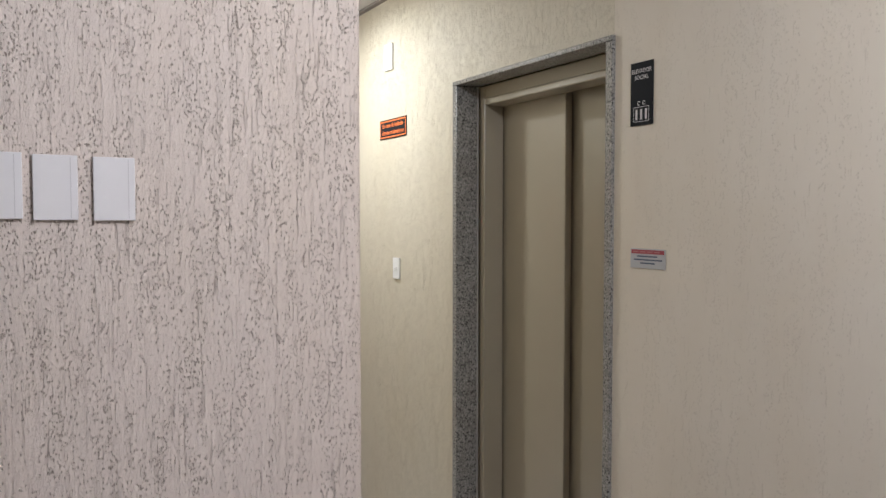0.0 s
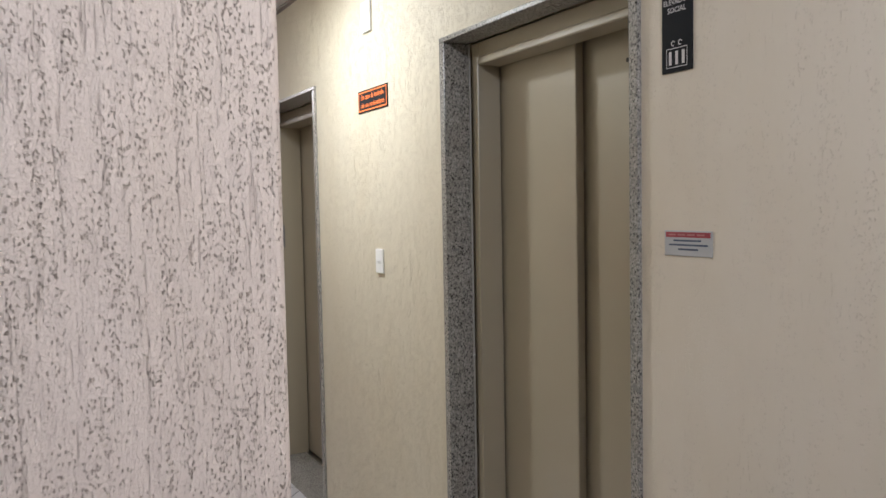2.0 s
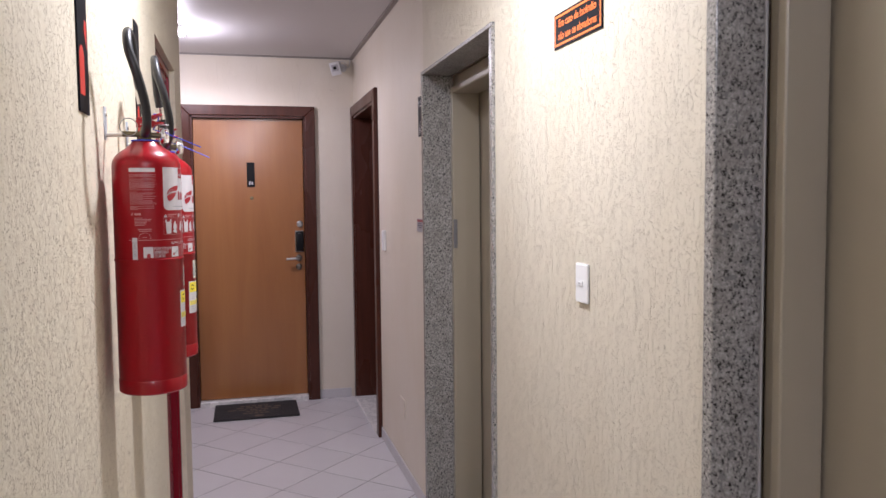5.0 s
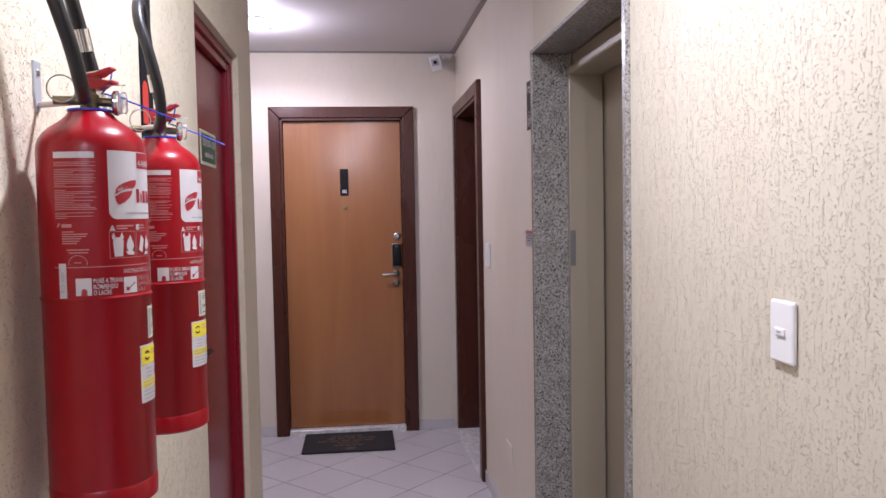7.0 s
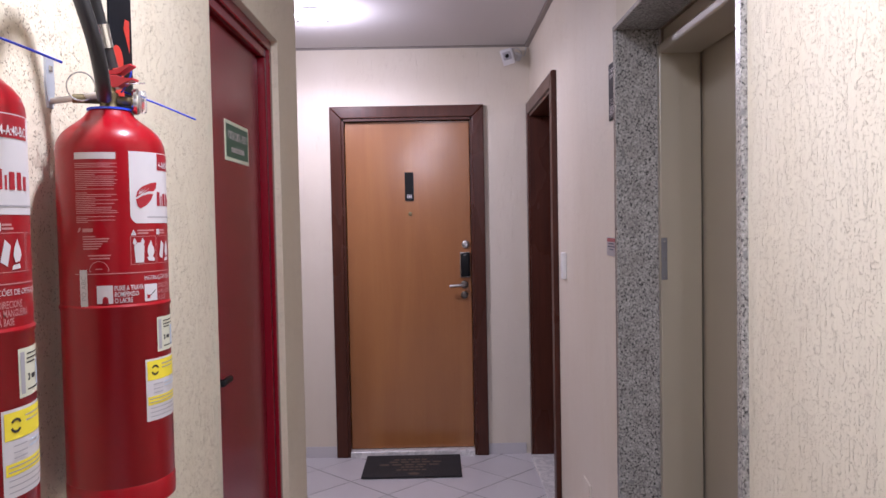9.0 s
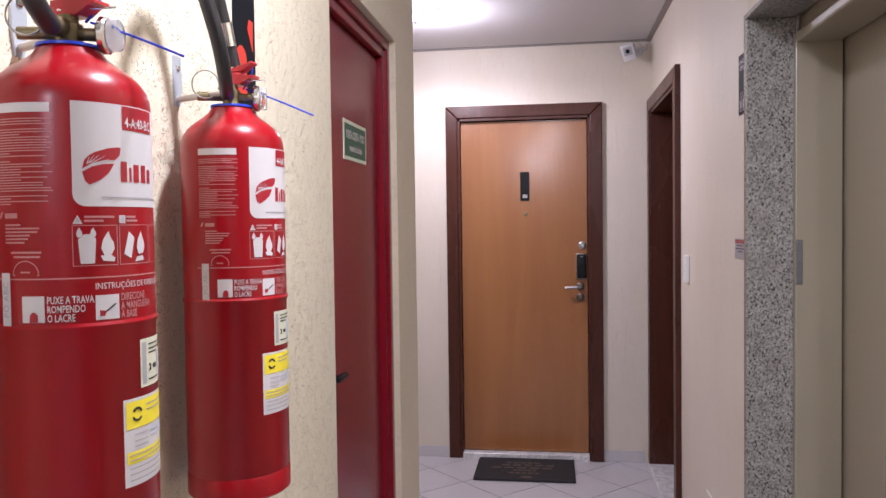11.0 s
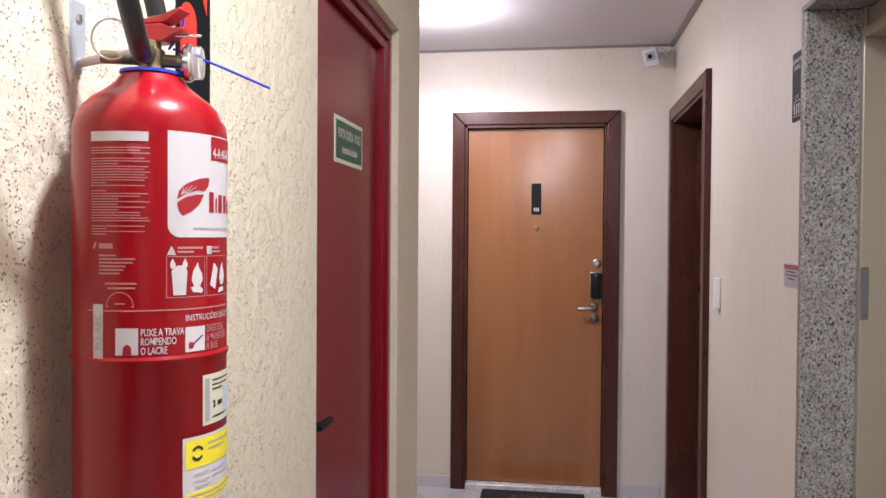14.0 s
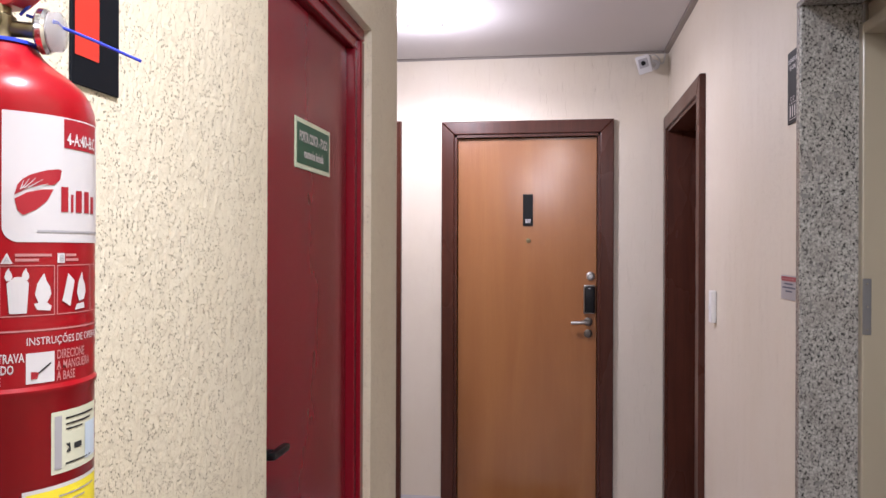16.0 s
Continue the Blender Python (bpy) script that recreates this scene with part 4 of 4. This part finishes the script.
    shape("pictogram", o, LABEL_WHITE, [(0.0, 0.0), (0.0105, 0.0), (0.0118, 0.0195), (0.0085, 0.0235), (0.003, 0.0235), (-0.0015, 0.0195)], -46, 0.2915, 2, "white bin shape")
    for a, s in ((-47.5, 0.42), (-38.5, 0.42)):
        shape("pictogram", o, LABEL_WHITE, [(x * s, y * s) for x, y in FLAME], a, 0.3125, 2, "white flame shape")
    shape("pictogram", o, LABEL_WHITE, FLAME, -30, 0.2975, 2, "white flame shape")
    shape("pictogram", o, LABEL_WHITE, [(0, 0), (0.009, -0.001), (0.010, 0.002), (0.006, 0.005), (-0.002, 0.004)], -31, 0.2935, 2, "white logs shape")
    shape("pictogram", o, LABEL_WHITE, [(0.0, 0.006), (0.007, 0.002), (0.011, 0.019), (0.005, 0.0245)], -15, 0.2925, 2, "white can shape")
    shape("pictogram", o, LABEL_WHITE, [(x * 0.95, y) for x, y in FLAME], -1, 0.2975, 2, "white flame shape")
    shape("pictogram", o, LABEL_WHITE, [(0, 0), (0.011, 0.001), (0.010, 0.005), (0.002, 0.004)], -5, 0.2915, 2, "white puddle shape")
    shape("class_mark", o, LABEL_WHITE, [(0, 0), (0.0072, 0), (0.0036, 0.0072)], -50.5, 0.3235, 2, "white triangle")
    words("class_letter", o, LABEL_GREY, "A", 0.0056, -49, 0.3242, 4)
    shape("class_mark", o, LABEL_WHITE, [(0, 0), (0.0058, 0), (0.0058, 0.0066), (0, 0.0066)], -18.5, 0.3238, 2, "white square")
    words("class_letter", o, LABEL_GREY, "B", 0.0064, -17.3, 0.3248, 4)
    for a, f, zz in ((-43, 21, 0.3282), (-43, 13, 0.3250), (-12.5, 9, 0.3282), (-12.5, 11, 0.3250)):
        strip("print_line", o, LABEL_PINK, a, a + f, zz, zz + 0.0018, 1)
    words("instruction", o, LABEL_WHITE, "INSTRUÇÕES DE OPERAÇÃO", 0.0072, -37, 0.2705, 1, 0.85)
    strip("picture", o, LABEL_WHITE, -86, -70, 0.2455, 0.2665, 1, "white picture square")
    shape("picture_detail", o, LABEL_RED, [(0.006, 0.0), (0.013, 0.0), (0.0128, 0.006), (0.0105, 0.008), (0.0085, 0.008), (0.0065, 0.006)], -86, 0.2457, 2)
    for i, t in enumerate(("PUXE A TRAVA", "ROMPENDO", "O LACRE")):
        words("instruction", o, LABEL_WHITE, t, 0.0082, -68.5, 0.2602 - i * 0.0072, 1, 0.62, 0.00012)
    strip("picture", o, LABEL_WHITE, -37, -20, 0.2455, 0.2655, 1, "white picture square")
    shape("picture_detail", o, LABEL_RED, [(0.002, 0.003), (0.006, 0.003), (0.007, 0.007), (0.002, 0.008)], -36, 0.2455, 2)
    shape("picture_detail", o, INK, [(0.005, 0.006), (0.015, 0.013), (0.0155, 0.012), (0.0055, 0.005)], -36, 0.2455, 2)
    for i, t in enumerate(("DIRECIONE", "A MANGUEIRA", "À BASE")):
        words("instruction", o, LABEL_PINK, t, 0.0086, -18.5, 0.2600 - i * 0.0072, 1, 0.6, 0.0001)
    # inspection papers
    strip("date_label", o, LABEL_GREEN, papers - 22, papers + 24, 0.183, 0.2245, 1, "pale green inspection label")
    strip("date_edge", o, LABEL_GREY, papers - 20, papers - 15, 0.186, 0.2215, 2)
    for zz, f in ((0.2185, 1.0), (0.2145, 0.85), (0.211, 0.5), (0.188, 0.9)):
        strip("print_line", o, INK, papers - 12, papers - 12 + 30 * f, zz, zz + 0.0012, 2)
    shape("date_mark", o, INK, [(0, 0), (0.003, 0.003), (0.0, 0.006), (0.004, 0.006), (0.0045, 0.0)], papers - 12, 0.196, 2)
    shape("date_mark", o, INK, [(0, 0), (0.008, 0), (0.008, 0.004), (0, 0.004)], papers - 5, 0.197, 2)
    strip("date_panel", o, LABEL_BLUE, papers + 6, papers + 22, 0.187, 0.212, 2)
    strip("service_label", o, LABEL_WHITE, papers - 39, papers + 26, 0.102, 0.176, 1, "white and yellow service label")
    strip("service_band", o, LABEL_YELLOW, papers - 37, papers + 24, 0.1505, 0.1735, 2, "yellow band")
    strip("service_band", o, LABEL_YELLOW, papers - 37, papers + 24, 0.121, 0.131, 2, "yellow band")
    b = bmesh.new()
    for q0 in (20, 200):
        for k in range(8):
            a, c = radians(q0 + 16 * k), radians(q0 + 16 * (k + 1))
            poly(b, [(U(papers - 27) + r * math.cos(q), 0.1622 + r * math.sin(q)) for r, q in ((0.0062, a), (0.0062, c), (0.0040, c), (0.0040, a))])
    part("service_mark", bend(b, R + 0.0010, 0.5), INK, o, "dark round mark")
    for a, f, zz in ((-17, 34, 0.1675), (-17, 22, 0.163), (-30, 14, 0.1445), (-30, 14, 0.139), (-30, 14, 0.1345), (-35, 55, 0.1275), (-35, 50, 0.1235), (-35, 40, 0.1165), (-35, 52, 0.1115), (-35, 38, 0.1065)):
        strip("print_line", o, LABEL_GREY, papers + a, papers + a + f, zz, zz + 0.0011, 3)
    for zz in (0.1445, 0.140):
        strip("print_line", o, LABEL_BLUE, papers - 13, papers + 16, zz, zz + 0.0016, 3)
    # valve, levers, gauge
    v = part("valve", lathe(bmesh.new(), [(0.0180, 0.4845), (0.0180, 0.4885), (0.0120, 0.4895), (0.0105, 0.495), (0.0115, 0.498), (0.0115, 0.506), (0.0085, 0.508), (0.0080, 0.514)], 24), BRASS, o, "dull brass valve", 40)
    part("valve_arm", tube(bmesh.new(), [(-0.040, -0.014, 0.499), (-0.018, -0.006, 0.499), (0.008, 0.002, 0.498), (0.028, 0.008, 0.497)], 0.0056, 12), BRASS, v, "brass cross piece", 50)
    b = tube(bmesh.new(), [(0.0, -0.008, 0.503), (0.004, -0.022, 0.500), (0.008, -0.036, 0.502)], 0.0085, 12)
    part("outlet", b, BRASS, v, "brass hose outlet", 50)
    part("collar", lathe(bmesh.new(), [(0.0200, 0.4842), (0.0268, 0.4848), (0.0268, 0.4872), (0.0200, 0.4878)], 28), BLUE, o, "blue plastic collar", 40)
    b = lathe(bmesh.new(), [(0.0140, 0.0), (0.0162, 0.002), (0.0162, 0.006), (0.0145, 0.008)], 32)
    bmesh.ops.transform(b, matrix=GAUGE @ at(0.0275, 0.0, 0.497) @ Matrix.Rotation(radians(90), 4, "Y"), verts=b.verts)
    gauge = part("gauge", b, CHROME, o, "round chrome pressure gauge", 40)
    b = lathe(bmesh.new(), [(0.0140, 0.0), (0.0140, 0.007), (0.0125, 0.0085), (0.004, 0.009)], 32)
    bmesh.ops.transform(b, matrix=GAUGE @ at(0.0357, 0.0, 0.497) @ Matrix.Rotation(radians(90), 4, "Y"), verts=b.verts)
    part("gauge_cover", b, GLASSY, gauge, "clear domed cover", 60)
    dial = turned_part(lathe(bmesh.new(), [(0.0125, 0.0), (0.0125, 0.0012)], 28), GAUGE @ at(0.0355, 0.0, 0.497) @ Matrix.Rotation(radians(90), 4, "Y"))
    part("gauge_dial", dial, LABEL_WHITE, gauge, "white printed dial")
    for pts, half in (([(-0.016, 0.5130), (0.014, 0.5130), (0.026, 0.5200), (0.034, 0.5210), (0.034, 0.5235), (0.022, 0.5235), (0.012, 0.5280), (-0.016, 0.5280)], 0.0085),
                      ([(-0.014, 0.5288), (0.016, 0.5292), (0.027, 0.5360), (0.032, 0.5385), (0.031, 0.5408), (0.023, 0.5385), (0.010, 0.5335), (-0.014, 0.5325)], 0.0075)):
        b = prism(pts, -half, half, 0.0008)
        part("lever", turned_part(b, at(0.0, 0.004, 0.0) @ Matrix.Rotation(radians(-6), 4, "Z")), LEVER_RED, o, "red folded steel lever")
    ring = [(0.017 * math.cos(2 * math.pi * k / 12), 0.017 * math.sin(2 * math.pi * k / 12)) for k in range(12)]
    part("pin_ring", tube(bmesh.new(), [(-0.026 + 0.9 * a, -0.020 + 0.35 * a, 0.512 + c) for a, c in ring], 0.0010, 6, True), STEEL, o, "thin wire pin ring", 60)
    part("safety_pin", tube(bmesh.new(), [(-0.008, -0.004, 0.5185), (0.02, 0.0, 0.5185), (0.045, 0.004, 0.5185)], 0.0010, 6), CHROME, o, "thin steel safety pin", 60)
    part("seal_tag", tube(bmesh.new(), [(0.016, 0.008, 0.509), (0.040, 0.012, 0.501), (0.068, 0.012, 0.490), (0.106, 0.010, 0.474)], 0.0011, 6), BLUE, o, "blue plastic seal strip", 60)
    part("seal_loop", tube(bmesh.new(), [(0.014, 0.004, 0.508), (0.020, 0.010, 0.520), (0.024, 0.012, 0.535), (0.016, 0.010, 0.540), (0.010, 0.006, 0.520)], 0.0012, 6), BLUE, o, "blue plastic seal loop", 60)
    # hose
    hose = part("hose", tube(bmesh.new(), [(0.006, -0.028, 0.498), (0.018, -0.060, 0.512), (0.024, -0.092, 0.548), (0.016, -0.112, 0.600), (0.003, -0.113, 0.645), (-0.004, -0.093, 0.677), (-0.008, -0.064, 0.686),
                                        (-0.010, -0.036, 0.667), (-0.009, -0.018, 0.622), (-0.005, -0.003, 0.580), (0.001, 0.008, 0.538)], 0.0086, 14), RUBBER, o, "black rubber hose", 60)
    part("ferrule", tube(bmesh.new(), [(-0.0058, -0.0062, 0.588), (-0.0032, 0.0008, 0.561)], 0.0103, 16), CHROME, hose, "crimped silver ferrule", 40)
    for c in o.children_recursive:
        if c.name.split(".")[0] in ("valve", "valve_arm", "outlet", "collar", "gauge", "gauge_cover", "gauge_dial", "lever", "pin_ring", "safety_pin", "seal_tag", "seal_loop", "hose", "ferrule"):
            c.data.transform(Matrix.Translation((0, 0, -0.0102)))
    return o


extinguisher(at(0.835, 3.43, 1.111) @ Matrix.Diagonal((1.0, 1.0, 1.045, 1.0)), 0.0)
extinguisher(pose(0.832, 3.096, 1.134, 0, 0, -7), 0.026, 20)


def bracket(y):
    o = thing("wall_bracket", at(LEFT, y, 1.615), "grey metal extinguisher hook screwed to the wall", "wall bracket", "extinguisher brackets")
    b = bmesh.new()
    for a in (0.0, 0.003):
        b.faces.new([b.verts.new((a, y_, z_)) for y_, z_ in ((-0.006, 0.0), (0.006, 0.0), (0.011, 0.026), (0.010, 0.066), (-0.010, 0.066), (-0.011, 0.026))])
    b.verts.ensure_lookup_table()
    for k in range(6):
        b.faces.new((b.verts[k], b.verts[(k + 1) % 6], b.verts[6 + (k + 1) % 6], b.verts[6 + k]))
    part("plate", b, ZINC, o, "zinc-plated hook plate")
    part("arm", tube(bmesh.new(), [(0.0035, 0.0, 0.009), (0.05, -0.022, 0.009), (0.088, -0.038, 0.010)], 0.0042, 8), HOOK, o, "", 60)
    part("screw", bbox(0.003, 0.005, -0.004, 0.004, 0.047, 0.055, 0.001), CHROME, o)


bracket(3.447)
bracket(3.140)

# ---- floor tiles, laid diagonally ----
H = 0.2222
OX, OY = 0.953, 6.075
SIDE = H * math.sqrt(2) / 2 - 0.0013


def clip(pts, axis, lim, keep_less):
    out = []
    for (p, q) in zip(pts, pts[1:] + pts[:1]):
        a, b = p[axis] - lim, q[axis] - lim
        if keep_less:
            a, b = -a, -b
        if a >= 0:
            out.append(p)
        if a * b < 0:
            t = a / (a - b)
            out.append((p[0] + (q[0] - p[0]) * t, p[1] + (q[1] - p[1]) * t))
    return out


def tile_mesh(pts):
    b = bmesh.new()
    cx, cy = sum(p[0] for p in pts) / len(pts), sum(p[1] for p in pts) / len(pts)
    ins = [(cx + (p[0] - cx) * 0.992, cy + (p[1] - cy) * 0.992) for p in pts]
    top = [b.verts.new((x, y, 0.0)) for x, y in ins]
    mid = [b.verts.new((x, y, -0.0012)) for x, y in pts]
    low = [b.verts.new((x, y, -0.0045)) for x, y in pts]
    b.faces.new(top)
    n = len(pts)
    for i in range(n):
        b.faces.new((mid[i], mid[(i + 1) % n], top[(i + 1) % n], top[i]))
        b.faces.new((low[i], low[(i + 1) % n], mid[(i + 1) % n], mid[i]))
    return finish("floor_tile", b, TILE)


E_ = H - 0.0042
whole = tile_mesh([(E_, 0), (0, E_), (-E_, 0), (0, -E_)])
near = [(CORNER, RIGHT, -0.6, LOBBY + 0.165), (LEFT, RIGHT, LOBBY + 0.165, PIER), (-0.6, RIGHT, PIER, END)]
away = [(WEST, CORNER, BACK, LOBBY), (CORNER, RIGHT, BACK, -0.6), (ALCOVE, -0.6, PIER, END)]
rest_v, rest_f = [], []
for i in range(-24, 12):
    for j in range(-52, 12):
        if (i + j) % 2:
            continue
        cx, cy = OX + i * H, OY + H + j * H
        diamond = [(cx + E_, cy), (cx, cy + E_), (cx - E_, cy), (cx, cy - E_)]
        for x0, x1, y0, y1 in near + away:
            p = clip(clip(clip(clip(diamond, 0, x0, False), 0, x1, True), 1, y0, False), 1, y1, True)
            if len(p) < 3:
                continue
            full = len(p) == 4 and all(abs(a[0] - b[0]) < 1e-6 and abs(a[1] - b[1]) < 1e-6 for a, b in zip(p, diamond))
            area = 0.5 * abs(sum(a[0] * b[1] - b[0] * a[1] for a, b in zip(p, p[1:] + p[:1])))
            if area < 2e-4:
                continue
            if (x0, x1, y0, y1) in away:
                n, k = len(p), len(rest_v)
                rest_v += [(x, y, 0.0) for x, y in p] + [(x, y, -0.0045) for x, y in p]
                rest_f.append(list(range(k, k + n)))
                rest_f += [(k + n + q, k + n + (q + 1) % n, k + (q + 1) % n, k + q) for q in range(n)]
                continue
            t = new("floor_tile", whole if full else tile_mesh([(a - cx, b - cy) for a, b in p]))
            t.location = (cx, cy, 0)
            t.parent = floor
me = bpy.data.meshes.new("lobby_tiles")
me.from_pydata(rest_v, [], rest_f)
me.materials.append(TILE)
rest = tagged(new("lobby_tiles", me), "white glazed tiles of the lobby floor", kind="stuff")
rest.parent = floor
